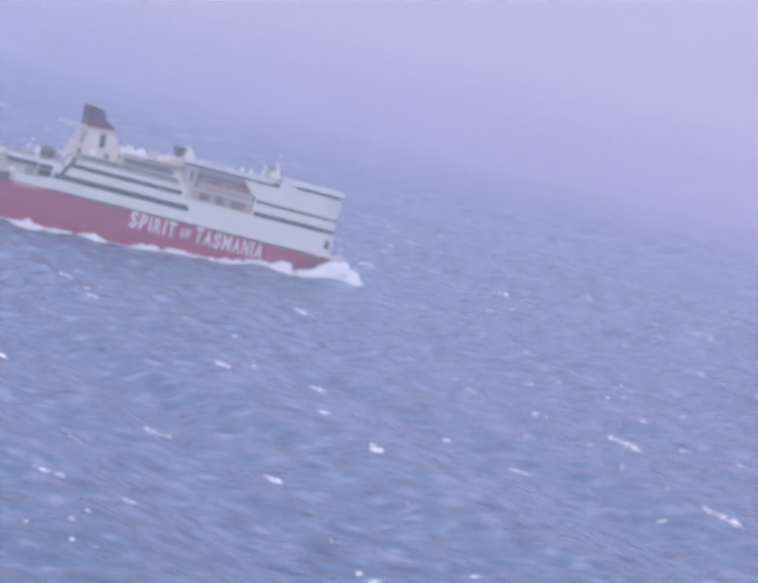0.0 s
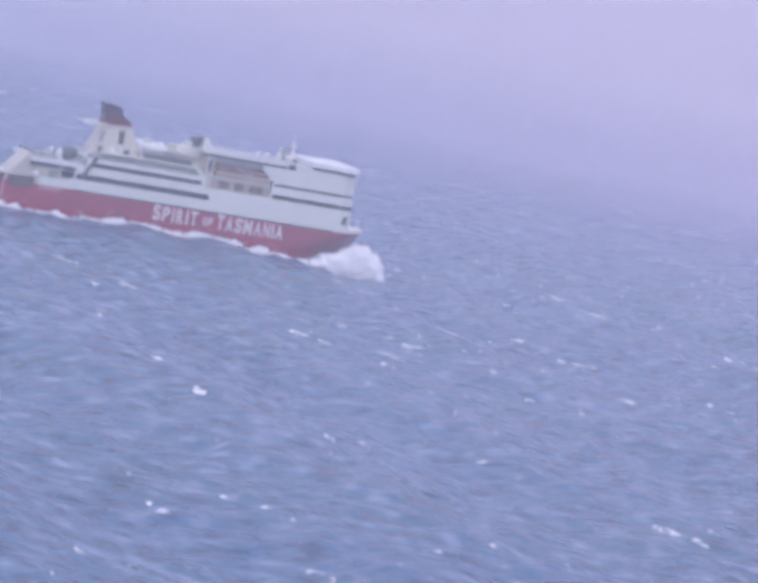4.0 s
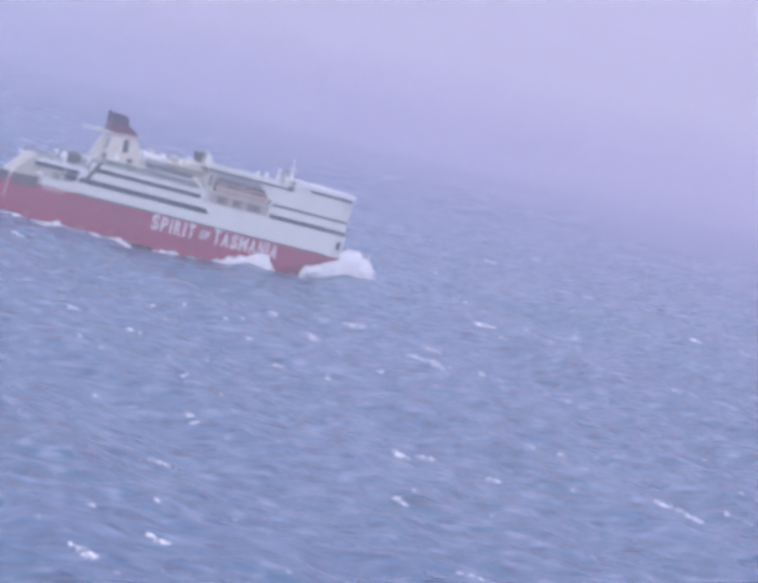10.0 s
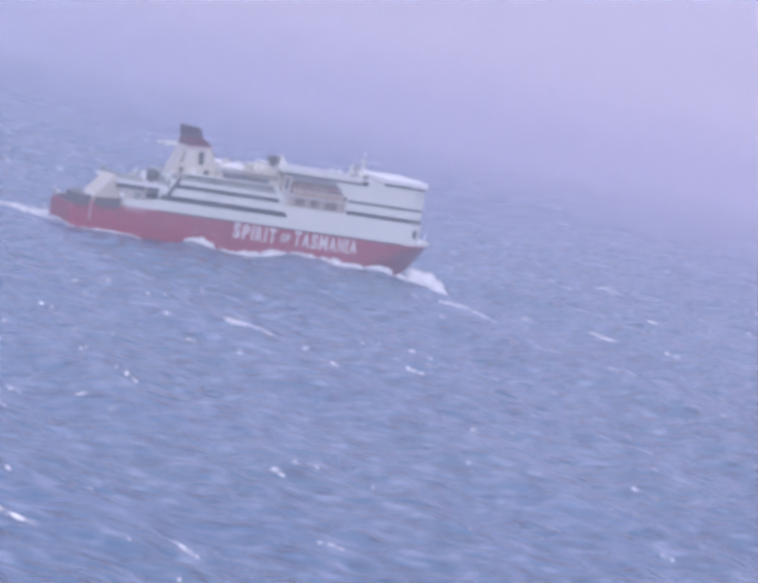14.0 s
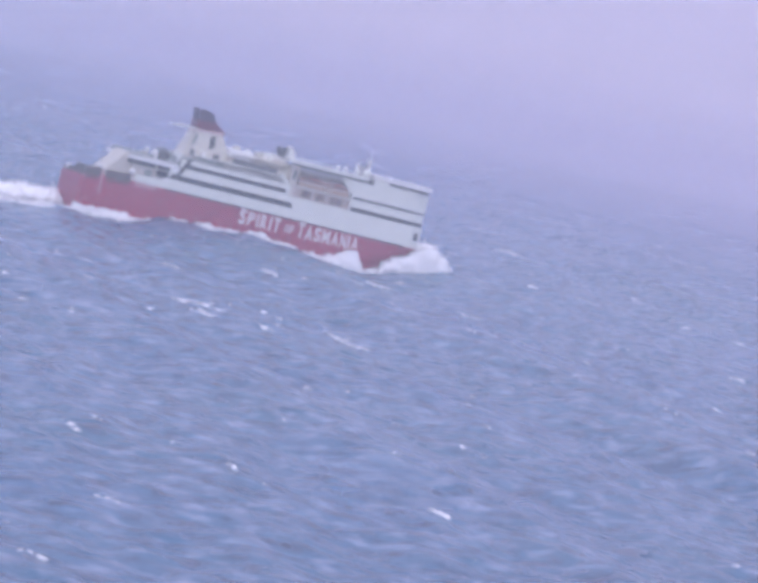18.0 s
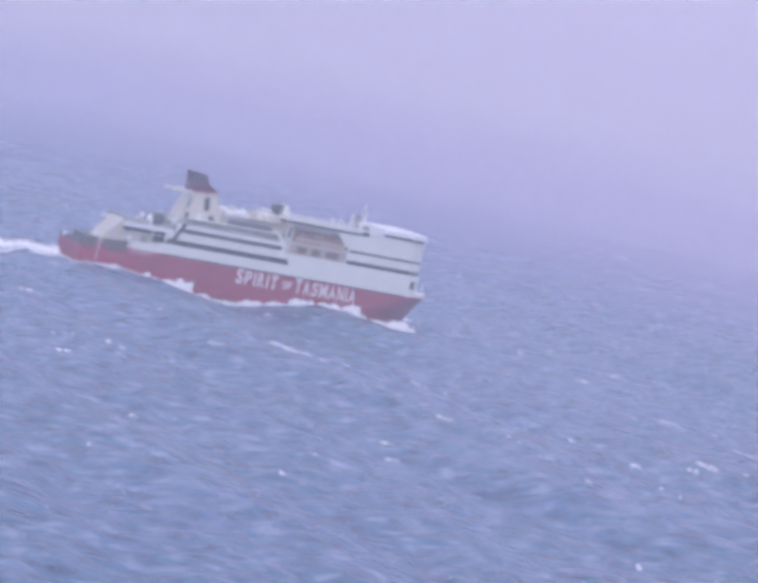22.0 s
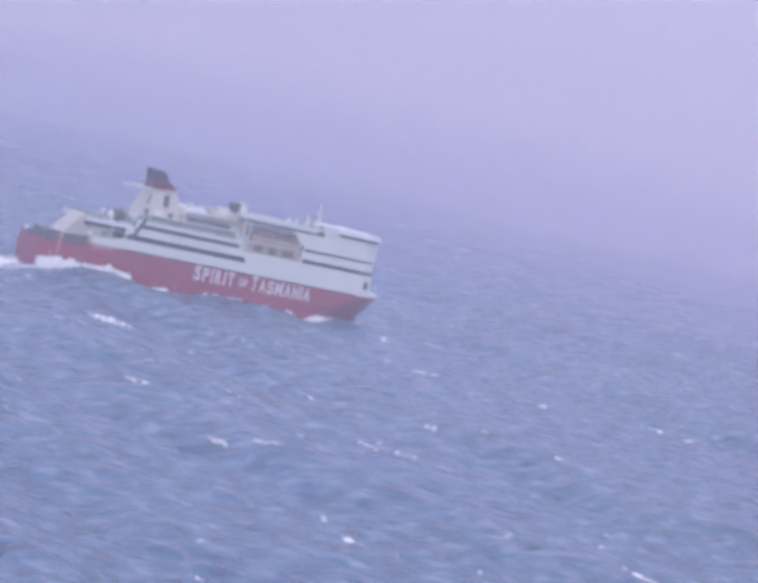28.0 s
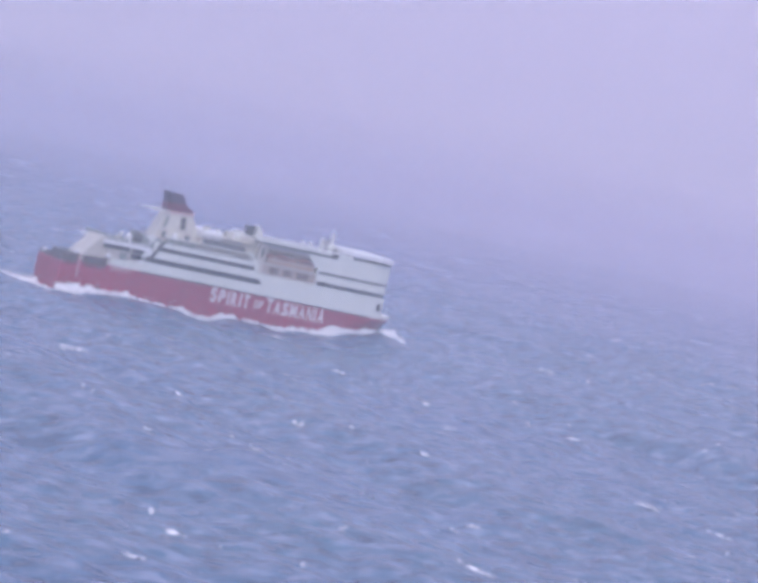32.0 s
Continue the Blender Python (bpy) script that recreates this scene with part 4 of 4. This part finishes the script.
for x in (16.2, 27.6):
    lifeboat(x, 25.6)
part("boat_gallery", box(B(), 6.5, 35, -13.6, -9.5, 19.9, 20.6), CREAM, ferry)
part("boat_gallery", box(B(), 6.5, 35, -13.3, -9.5, 24.4, 24.9), CREAM, ferry)
screen = part("promenade_screen", box(B(), 9.0, 34.8, -13.1, -12.9, 20.6, 25.0), DUSK, ferry, "dull brown-pink promenade screen under the boats")
for i in range(9):
    x = 9.2 + i * 3.15
    part("screen_post", box(B(), x - 0.1, x + 0.1, -13.25, -13.1, 20.6, 25.0), BEIGE, screen)
# plates on the screen whose dark brown stands for shade in openings
for x, w in ((14.3, 4.6), (21.0, 3.8), (28.6, 6.0)):
    part("screen_opening", box(B(), x - w / 2, x + w / 2, -13.2, -13.1, 21.0, 24.0), SMOKEBROWN, screen, "dark brown plate painted as a shaded opening")
part("boat_rail", box(B(), 9.0, 34.8, -13.4, -13.0, 25.0, 25.5), SAND, ferry)
part("boat_deck_pillar", box(B(), 5.6, 9.0, -13.3, -9.6, 20.6, 33.0), SAND, ferry, "sand-grey pillar abaft the boats")
part("boat_deck_pillar_recess", box(B(), 6.6, 8.0, -13.42, -13.3, 27.0, 31.5), SMOKED, ferry)
# grey-lilac shade above the boats, put in as a coloured band
part("boat_deck_shade_band", box(B(), 9.0, 34.5, -13.5, -9.6, 31.6, 33.0), ROOF, ferry)

# galleries and lockers on the upper decks
# the recess below the gallery deck, its shade put into the wall colour
part("gallery_recess_shade", box(B(), -36, -22, -9.4, 9.0, 24.66, 27.2), SCREEN, ferry, "grey-green strip painted as the gallery's dark recess")
part("gallery_deck", box(B(), -38, 3.8, -12.4, -9.05, 26.9, 27.35, 0.08), WHITE, ferry)
part("gallery_deck", box(B(), -21, 3.8, -11.0, -9.05, 31.3, 31.7, 0.08), CREAM, ferry)
for i in range(10):
    part("gallery_post", box(B(), -37.2 + i * 4.4, -37.0 + i * 4.4, -12.3, -12.1, 24.66, 26.9), CREAM, ferry)
for i, (x, w, h) in enumerate(((-18, 3.0, 1.5), (-12.5, 2.2, 1.1), (-7.5, 3.4, 1.4), (-2.6, 1.8, 1.0))):
    part("roof_locker", box(B(), x - w / 2, x + w / 2, -7.5, -5.0, 32.2, 33.4 + h, 0.15), (CREAM, WHITE)[i % 2], ferry)
for x, h in ((-58.8, 0.6), (-54.0, 1.5), (-42.6, 3.0)):
    part("sun_deck_locker", box(B(), x - 1.0, x + 1.0, -11.5, -9.0, 21.36, 23.4 + h, 0.2), (CREAM, BRIGHT, BRIGHT)[int(x > -55)], ferry)
bm = B()
slab(bm, [(-47.5, 25.6), (-46.4, 26.6), (-42.4, 25.0), (-43.2, 24.2)], -12.9, -12.5)
part("stair_flight", bm, WHITE, ferry, "white slanting stair flight")
bm = B()
rod(bm, (39.4, -3, 35), (39.3, -3, 39.6), 0.5, 8)
rod(bm, (38.2, -3, 38.4), (40.4, -3, 38.4), 0.15)
ball(bm, (39.3, -3, 39.8), 0.6, 0.6, 0.5)
part("aerial_post", bm, WHITE, ferry)
# aft deck clutter
bm = B()
ball(bm, (-49.2, -6, 24.2), 3.9, 3.0, 2.9)
part("pool_dome", bm, DARK, ferry, "dark rounded dome on the sun deck")
for x in (-57.0, -53.4):
    bm = B()
    rod(bm, (x, -9, 21.36), (x, -9, 24.6), 0.4)
    ball(bm, (x, -9, 25.0), 0.9, 0.9, 0.9)
    part("deck_lamp", bm, WHITE, ferry)
for x, y, h in ((38.5, -5, 1.1), (33.5, -4, 0.9), (29.5, -5, 0.8), (41.5, -7, 1.2)):
    bm = B()
    rod(bm, (x, y, 35.2), (x, y, 36.0), 0.35)
    ball(bm, (x, y, 36.0 + h * 0.8), h, h, h)
    part("radome", bm, WHITE, ferry)


def railing(x0, x1, y, z, name="railing"):
    bm = B()
    for k in (0.55, 1.1):
        rod(bm, (x0, y, z + k), (x1, y, z + k), 0.06, 4)
    n = int((x1 - x0) / 2)
    for i in range(n + 1):
        xx = x0 + (x1 - x0) * i / n
        rod(bm, (xx, y, z), (xx, y, z + 1.1), 0.06, 4)
    return part(name, bm, WHITE, ferry)


railing(-42.5, 3, -13.5, 24.6)
railing(-65.2, -45, -13.6, 21.36)
railing(5, 49, -13.6, 35.3)
part("boat_deck", plate(B(), [(-42.8, -13.6), (4, -13.6), (4, 13.6), (-42.8, 13.6)], 24.6, 24.66), DECK, ferry)

# ---- spray and wake, travelling with the ship ----
spray = thing("bow_spray", "white spray bursting at the ferry's bow", "spray")
wash = thing("hull_wash", "white foam washing along the red hull", "foam")
trail = thing("wake", "white churned wake astern of the ferry", "wake")


def plume(parent, name, outline, depth, seed, y_at=None, cell=0.55, tear=1.6, soft=1.3):
    """A burst of spray: a torn white body within an outline in x and z, thick in the middle, with loose clots at its edge."""
    r = random.Random(seed)
    pts = np.array(outline, float)
    a, b = pts, np.roll(pts, -1, 0)

    def edge(px, pz):
        """Distance inside the outline, below 0 outside."""
        p = np.array((px, pz))
        ab, ap = b - a, p - a
        k = np.clip((ap * ab).sum(1) / (ab * ab).sum(1), 0, 1)
        d = np.hypot(*(ap - ab * k[:, None]).T).min()
        c = (a[:, 1] > pz) != (b[:, 1] > pz)
        xx = (b[:, 0] - a[:, 0]) * (pz - a[:, 1]) / np.where(b[:, 1] == a[:, 1], 1e-9, b[:, 1] - a[:, 1]) + a[:, 0]
        return d if (c & (px < xx)).sum() % 2 else -d
    (x0, z0), (x1, z1) = pts.min(0) - 1.5, pts.max(0) + 1.5
    nx, nz = int((x1 - x0) / cell) + 1, int((z1 - z0) / cell) + 1
    front, back, verts, faces, thick = {}, {}, [], [], []
    for i in range(nx):
        for j in range(nz):
            px, pz = x0 + i * cell, z0 + j * cell
            n1 = noise.noise((px * 0.35, pz * 0.35, seed * 3.1)) + 0.5 * noise.noise((px * 1.1, pz * 1.1, seed * 5.3))
            d = edge(px, pz) + tear * n1
            if d < 0:
                continue
            t = min(1.0, d / 5) ** 0.5
            side = half(min(px, 61), 5) if y_at is None else y_at
            lump = 0.2 * noise.noise((px * 0.3, pz * 0.25, seed)) + 0.05 * noise.noise((px * 0.9, pz * 0.7, seed + 9))
            front[i, j] = len(verts)
            verts.append((px, -side - 0.25 - depth * t * (0.75 + lump), pz))
            back[i, j] = len(verts)
            verts.append((px, -side + 0.6 * depth * t, pz))
            thick += [min(1.0, d / soft)] * 2
    for (i, j), k in front.items():
        q = [(i, j), (i + 1, j), (i + 1, j + 1), (i, j + 1)]
        if all(c in front for c in q):
            faces.append([front[c] for c in q])
            faces.append([back[c] for c in q[::-1]])
    for n in range(int(12 + 0.05 * len(front))):
        px, pz = r.uniform(x0, x1), r.uniform(z0, z1)
        if abs(edge(px, pz)) > 1.6 + 1.2 * r.random():
            continue
        side = half(min(px, 61), 5) if y_at is None else y_at
        c, s = Vector((px, -side - 0.4 - r.random() * depth * 0.5, pz)), r.uniform(0.08, 0.26)
        k = len(verts)
        verts += [tuple(c + s * Vector(v)) for v in ((1.4, 0, 0.2), (-1.2, 0.2, -0.3), (0, 1, 0), (0.1, -1, 0.2), (0.2, 0, 1), (-0.1, 0.1, -1))]
        faces += [[k + m for m in f] for f in ((0, 2, 4), (2, 1, 4), (1, 3, 4), (3, 0, 4), (2, 0, 5), (1, 2, 5), (3, 1, 5), (0, 3, 5))]
    me = bpy.data.meshes.new(name)
    me.from_pydata(verts, [], faces)
    me.materials.append(SPRAY)
    body = me.attributes.new("body", 'FLOAT', 'POINT')
    body.data.foreach_set("value", thick + [0.75] * (len(verts) - len(thick)))
    for p in me.polygons:
        p.use_smooth = True
    ob = new(name, me)
    ob.parent = parent
    return ob


FAN = plume(spray, "spray_fan", [(70, 15), (72, 16.5), (76, 15), (82, 9.5), (92, -2), (91, -3.5), (61, -3.5), (63, -2), (66, 3), (68.5, 9)], 3.5, 1, soft=2.2, tear=1.0)
DOME = plume(spray, "spray_dome", [(66, 10), (68.5, 22), (73, 24.8), (79, 26), (84.5, 24.4), (88.5, 20), (91, 13), (92.5, 6), (93, -1), (53, -1), (54, 3), (60, 6)], 5.0, 2, y_at=6, soft=2.2, tear=1.1)
TORN = plume(spray, "spray_torn", [(62, 4), (66.5, 17), (69, 24), (79, 23), (91, 16.5), (86, 11.5), (95, 3), (95, -1), (55, -1), (57, 1)], 4.5, 12, y_at=6, soft=2.2, tear=2.2)
CREST = plume(spray, "side_crest", [(20, -5), (22, 0), (35, 4.5), (47, 9), (52, 8.2), (55, 3), (56, -5)], 2.4, 3, tear=1.4)
CURL = plume(spray, "bow_curl", [(54, -6), (57, 2), (68, 6.5), (76, 11), (82, 11), (90, 4), (92, -6)], 3.5, 4, soft=2.2, tear=1.4)


def lapping(x, t):
    """How high the water stands on the ship's side, seen over the nearer crests."""
    y = -np.linspace(14, 70, 29)
    return float((swell(x + VS * t - DRIFT * t, y) + (y + 14) * 0.075).max())


SKIRT = []
for i in range(10):
    x = -38 + 11.6 * i
    top = 2.2 + 0.6 * math.sin(i * 2.4)
    SKIRT.append((x, plume(wash, "wash_strip", [(x - 8.5, -9), (x - 7.5, 0.8), (x - 3, top), (x + 3, top + 0.3), (x + 7.5, 0.9), (x + 8.5, -9)], 1.6, 50 + i, tear=0.9)))
AFTW = plume(wash, "wash_strip", [(-84, -10), (-84, 1.8), (-70, 2.0), (-52, 2.2), (-40, 0.8), (-36, -10)], 1.8, 6, y_at=13.2)
HUMP = plume(wash, "wash_crest", [(-13, -8), (-8, 1.5), (0, 3.0), (7, 2.4), (13, -8)], 1.8, 8, y_at=13.6)


BOIL = plume(trail, "stern_boil", [(-132, -8), (-129, 0.4), (-114, 1.6), (-97, 2.6), (-86, 2.8), (-80, -8)], 8, 9, y_at=-2, soft=2.6)
LAID = []


def lay_foam(name, x, y, length, breadth, count, seed, when):
    """A patch of churned foam that comes up as the ship passes."""
    r = random.Random(seed)
    verts, faces = [], []
    for i in range(count):
        L = r.uniform(0.4, 1.0) * length
        px, py = x + r.uniform(-0.5, 0.5) * length, y + r.uniform(-0.5, 0.5) * breadth
        v, f = froth("", px, py, L, L * 0.28 + 0.6, r.gauss(0, 0.22), seed * 31 + i, FOAM, lift=0.5, fine=1.3)
        k = len(verts)
        verts += [(a + px - x, b + py - y, c) for a, b, c in v]
        faces += [tuple(q + k for q in g) for g in f]
    me = bpy.data.meshes.new(name)
    me.from_pydata(verts, [], faces)
    me.materials.append(FOAM)
    ob = new(name, me)
    ob.parent = water
    ob.location = (x, y, 0)
    tagged(ob, kind="stuff")
    LAID.append((when, ob))


CLOSING = VS - DRIFT
for i in range(50):
    x = -230 + i * 13.0
    if x < -82 + CLOSING * 32:
        lay_foam("wake_foam", x, -3, 17, 24, 17, 700 + i, (x + 84) / CLOSING)
for i in range(46):
    x = -150 + i * 13.0
    if x < -40 + CLOSING * 32:
        lay_foam("side_foam", x, -17.5 + 2 * math.sin(i * 1.9), 13, 5 + 3 * abs(math.sin(i * 0.8)), 4, 800 + i, (x + 45) / CLOSING)


# ---- what moves ----
def motions():
    walk(ferry, [
# ship rows
        (0, sail(0, -2.63, -1.77, -0.03)),
        (0.5, sail(0.5, -2.12, -0.95, -0.26)),
        (1, sail(1, -1.46, -0.05, -0.57)),
        (1.5, sail(1.5, -0.67, 1.14, -0.80)),
        (2, sail(2, -0.66, 1.31, -1.24)),
        (2.5, sail(2.5, 0.09, 1.34, -1.32)),
        (3, sail(3, 0.44, 0.93, -1.02)),
        (3.5, sail(3.5, 1.34, 1.13, -0.30)),
        (5.5, sail(5.5, 2.36, 1.47, 0.95)),
        (6, sail(6, 1.72, 1.27, 1.21)),
        (6.5, sail(6.5, 0.97, 1.21, 1.55)),
        (7, sail(7, -0.11, 0.88, 1.66)),
        (7.5, sail(7.5, -1.12, 0.69, 1.50)),
        (8, sail(8, -1.97, 0.37, 1.20)),
        (8.5, sail(8.5, -2.47, 0.18, 0.87)),
        (9, sail(9, -2.75, 0.09, 0.12)),
        (9.5, sail(9.5, -3.33, -0.20, -1.02)),
        (10, sail(10, -2.66, -0.12, -1.65)),
        (10.5, sail(10.5, -1.90, 0.14, -1.70)),
        (11, sail(11, -0.89, 0.35, -1.45)),
        (11.5, sail(11.5, 0.28, 0.60, -0.86)),
        (12, sail(12, 1.72, 0.95, -0.54)),
        (12.5, sail(12.5, 2.79, 1.10, -0.12)),
        (13, sail(13, 3.55, 1.07, 0.31)),
        (13.5, sail(13.5, 3.34, 0.84, 0.91)),
        (15.5, sail(15.5, -0.12, 0.10, 2.32)),
        (16, sail(16, -1.16, -0.74, 2.49)),
        (16.5, sail(16.5, -2.14, -1.19, 2.36)),
        (17, sail(17, -2.59, -1.40, 1.83)),
        (17.5, sail(17.5, -2.42, -1.56, 0.97)),
        (18, sail(18, -2.37, -1.07, 0.73)),
        (18.5, sail(18.5, -1.25, -0.50, 0.55)),
        (19, sail(19, -0.97, -0.00, 0.01)),
        (19.5, sail(19.5, -0.01, 0.34, -0.15)),
        (20, sail(20, 0.57, 0.89, 0.02)),
        (20.5, sail(20.5, 0.89, 1.24, -0.03)),
        (21, sail(21, 0.96, 1.14, -0.22)),
        (21.5, sail(21.5, 1.11, 1.08, -0.39)),
        (22, sail(22, 0.91, 0.87, -0.23)),
        (22.5, sail(22.5, 0.58, 0.65, 0.02)),
        (23, sail(23, 0.64, 0.63, -0.59)),
        (23.5, sail(23.5, -0.10, 0.50, -0.63)),
        (24, sail(24, -0.33, 0.64, -0.83)),
        (24.5, sail(24.5, -0.76, 0.73, -0.98)),
        (25, sail(25, -0.90, 0.74, -1.03)),
        (25.5, sail(25.5, -1.09, 0.56, -1.25)),
        (27.5, sail(27.5, -0.43, 0.51, -1.02)),
        (28, sail(28, -0.35, 0.39, -0.86)),
        (28.5, sail(28.5, -0.51, 0.40, -0.98)),
        (29, sail(29, -0.57, 0.18, -1.00)),
        (29.5, sail(29.5, -0.82, -0.23, -1.02)),
        (30, sail(30, -1.04, -0.09, -1.31)),
        (30.5, sail(30.5, -1.09, 0.03, -1.47)),
        (31, sail(31, -1.03, -0.02, -1.55)),
        (31.5, sail(31.5, -0.79, 0.30, -1.10)),
        (32, sail(32, -0.51, 0.70, -0.91)),
    ])
    for ob in (spray, wash, trail):
        walk(ob, [(0, pose(0, 0, 0)), (32, pose(VS * 32, 0, 0))])
    walk(water, [(0, pose(0, 0, 0)), (32, pose(DRIFT * 32, 0, 0))])
    # crests break, stand for a moment and sink back
    for t, ob in CAPS:
        r = random.Random(round(t * 10) + len(ob.data.vertices))
        gap_a = min([t - k for k in BREAKERS if k < t] + [2.0])
        gap_b = min([k - t for k in BREAKERS if k > t] + [2.0])
        up, down = t - r.uniform(0.45, 0.62) * gap_a, t + r.uniform(0.45, 0.62) * gap_b
        x, y = ob.location.x, ob.location.y
        rows = [(0, -3 if up > 0 else 0), (up - 0.4, -3), (up, 0), (down, 0), (down + 0.5, -3), (32, -3 if down < 32 else 0)]
        walk(ob, [(k, pose(x, y, z)) for k, z in rows if k in (0, 32) or 0.05 < k < 31.95])
    for t, ob in LAID:
        x, y = ob.location.x, ob.location.y
        rows = [(0, -4 if t > 0 else 0), (t - 0.5, -4), (t + 0.7, 0), (t + 12, 0), (t + 16, -1.5), (32, -1.5 if t + 16 < 32 else 0)]
        walk(ob, [(k, pose(x, y, z)) for k, z in rows if k in (0, 32) or 0.05 < k < 31.95])
    low = -30

    def lift(ob, *keys):
        walk(ob, [(t, pose(x, 0, z)) for t, x, z in keys])

    lift(FAN, (0, 0, -22), (4.6, -4, -20), (5.4, 0, -3), (6.0, 0, 0), (6.6, -3, -6), (7.4, -6, -14), (8.4, -8, -22), (13.0, -4, -22), (13.5, 0, -4), (14.2, -3, -12), (15.0, -6, -22), (32, -6, -22))
    lift(DOME, (0, -6, low), (9.6, -8, low), (10.3, -5, -13), (11, -1, -5), (11.6, 0, -2.5), (12, 0, 0), (12.4, 1, 1), (12.8, 2, -6), (13.3, 2, low), (17.3, -3, low), (17.7, -3, -16), (18.0, -2, -12), (18.4, -4, -16), (19.2, -8, low), (32, -8, low))
    lift(TORN, (0, -2, low), (11.8, -4, low), (12.4, -2, -8), (12.8, 0, -1), (13.1, 0, 0), (13.5, 2, -8), (14.2, 2, low), (32, 2, low))
    def ride(ob, centre, *keys):
        """Keys are seconds, shift along the hull, and height over the water that laps the side there."""
        ts = [k[0] for k in keys]
        rows = []
        for t in sorted(set(ts) | {i * 0.4 for i in range(81)}):
            if t not in ts and min(abs(t - k) for k in ts) < 0.2:
                continue
            x, z = np.interp(t, ts, [k[1] for k in keys]), np.interp(t, ts, [k[2] for k in keys])
            rows.append((t, pose(x, 0, z + lapping(centre + x, t))))
        walk(ob, rows)

    def crest(ob, px, pz, *keys):
        """Keys are seconds, and where along the hull and how high the top of the wash stands."""
        walk(ob, [(t, pose(x - px, 0, z - pz)) for t, x, z in keys])

    crest(CREST, 49.5, 9, (0, 54, 5.8), (1, 50, 5.5), (2, 42, 6.5), (3, 36, 5.2), (4.8, 36, 3), (6, 24, 5.5), (7, 18, 4.6), (8, 2, 1.5), (8.5, 4, -3), (8.8, 30, -3), (9.2, 42, 2.5), (10, 39, 6.6), (11, 43, 7.2), (12, 48, 5.8), (13, 39, 3.2), (16, 26, 1.5), (18, 42, 5), (19, 48, 3.5), (20, 50, 4.5), (20.6, 48, 7.5), (21, 47.5, 9.8), (22, 44, 6.2), (24, 52, 7), (24.5, 58, 8.6), (25, 57, 9.4), (25.5, 54, 7.5), (26.5, 48, 2.5), (28, 50, 1), (29, 56, 3.5), (29.5, 60, 5.2), (30, 54, 5.5), (31, 45, 6.2), (32, 50, 6))
    crest(CURL, 78, 11, (0, 76, 10.6), (1, 75, 8), (2, 72, 5), (3, 74, 9.5), (3.5, 77, 13), (4.5, 78, 10), (6, 72, 4), (7, 72, 9.5), (8, 74, 7), (9, 72, 2), (9.6, 76, 10), (10, 77, 14.4), (10.6, 80, 15), (12, 78, 8), (13.5, 78, 8), (14.5, 74, 6), (16, 72, 7), (17, 71, 5.6), (17.6, 75, 9.5), (18, 77, 12.4), (19, 78, 9.5), (20, 77, 6.5), (21, 73, 4.2), (22, 66, 3.5), (23, 66, 3.5), (25, 68, 3), (28, 70, 0.5), (29, 74, 2), (29.5, 72, 3.5), (30, 72, 5), (31, 73, 8.0), (32, 77, 9))
    ride(BOIL, -92, (0, 0, -1), (7, 0, -0.5), (8, 0, 1), (9, 0, 2.8), (10, 0, 0), (13, 0, -1), (16, 0, 0), (17, 0, 2), (18, 0, 3.5), (19, 0, 3.5), (20, 0, 1), (21.5, 0, 0.6), (22.5, 0, 0), (25, 0, -1), (28, 0, 0.5), (30, 0, 0), (32, 0, 1))
    ride(AFTW, -60, (0, 0, -0.5), (6, 0, -0.5), (8, 0, 0.2), (9, 0, 1), (10, 0, 0), (12, 0, -0.5), (16, 0, -0.3), (17, 0, 1), (18, 0, 2.5), (19, 0, 3), (20, 0, 0.5), (20.7, 0, -2), (22, 0, -2), (24, 0, -0.8), (28, 0, 0.4), (32, 0, 0))
    crest(HUMP, 0, 3, (0, 30, 0.5), (3, 14, 2.2), (5, 4, 1), (6, -6, 2.5), (7, -14, 2.2), (8, -38, 2), (9, -52, 4.5), (9.8, -20, -2), (10.4, 0, 0), (11, -8, 2.8), (12, -32, 5.2), (12.6, -38, 4.6), (13.2, -43, 3.6), (14.5, -56, 0), (16, -30, 1.2), (17, -48, 3), (18, -66, 4.5), (19, -72, 4), (20, -60, 1), (21, -10, 0.5), (22, -38, 3), (23, -44, 1.6), (25, -46, 0.8), (26, -50, 0), (28, -56, 1.5), (29, -42, 2.4), (30, -52, 2.4), (31, -50, 3.2), (32, -58, 2.5))
    for i, (x, ob) in enumerate(SKIRT):
        ride(ob, x, *[(t, 0, z + 0.5 * math.sin(t * 1.3 + i * 2.1)) for t, z in ((0, -0.4), (2, -0.3), (4, -0.3), (6, -0.2), (8, -0.1), (9, -0.8), (10, -1.6), (11, -0.5), (12, -0.2), (14, -0.3), (16, -0.2), (18, -0.4), (20, -0.6), (22, -0.1), (24, -0.2), (26, -0.5), (28, -1.6), (29, -1.2), (30, -0.5), (32, -0.3))])


motions()
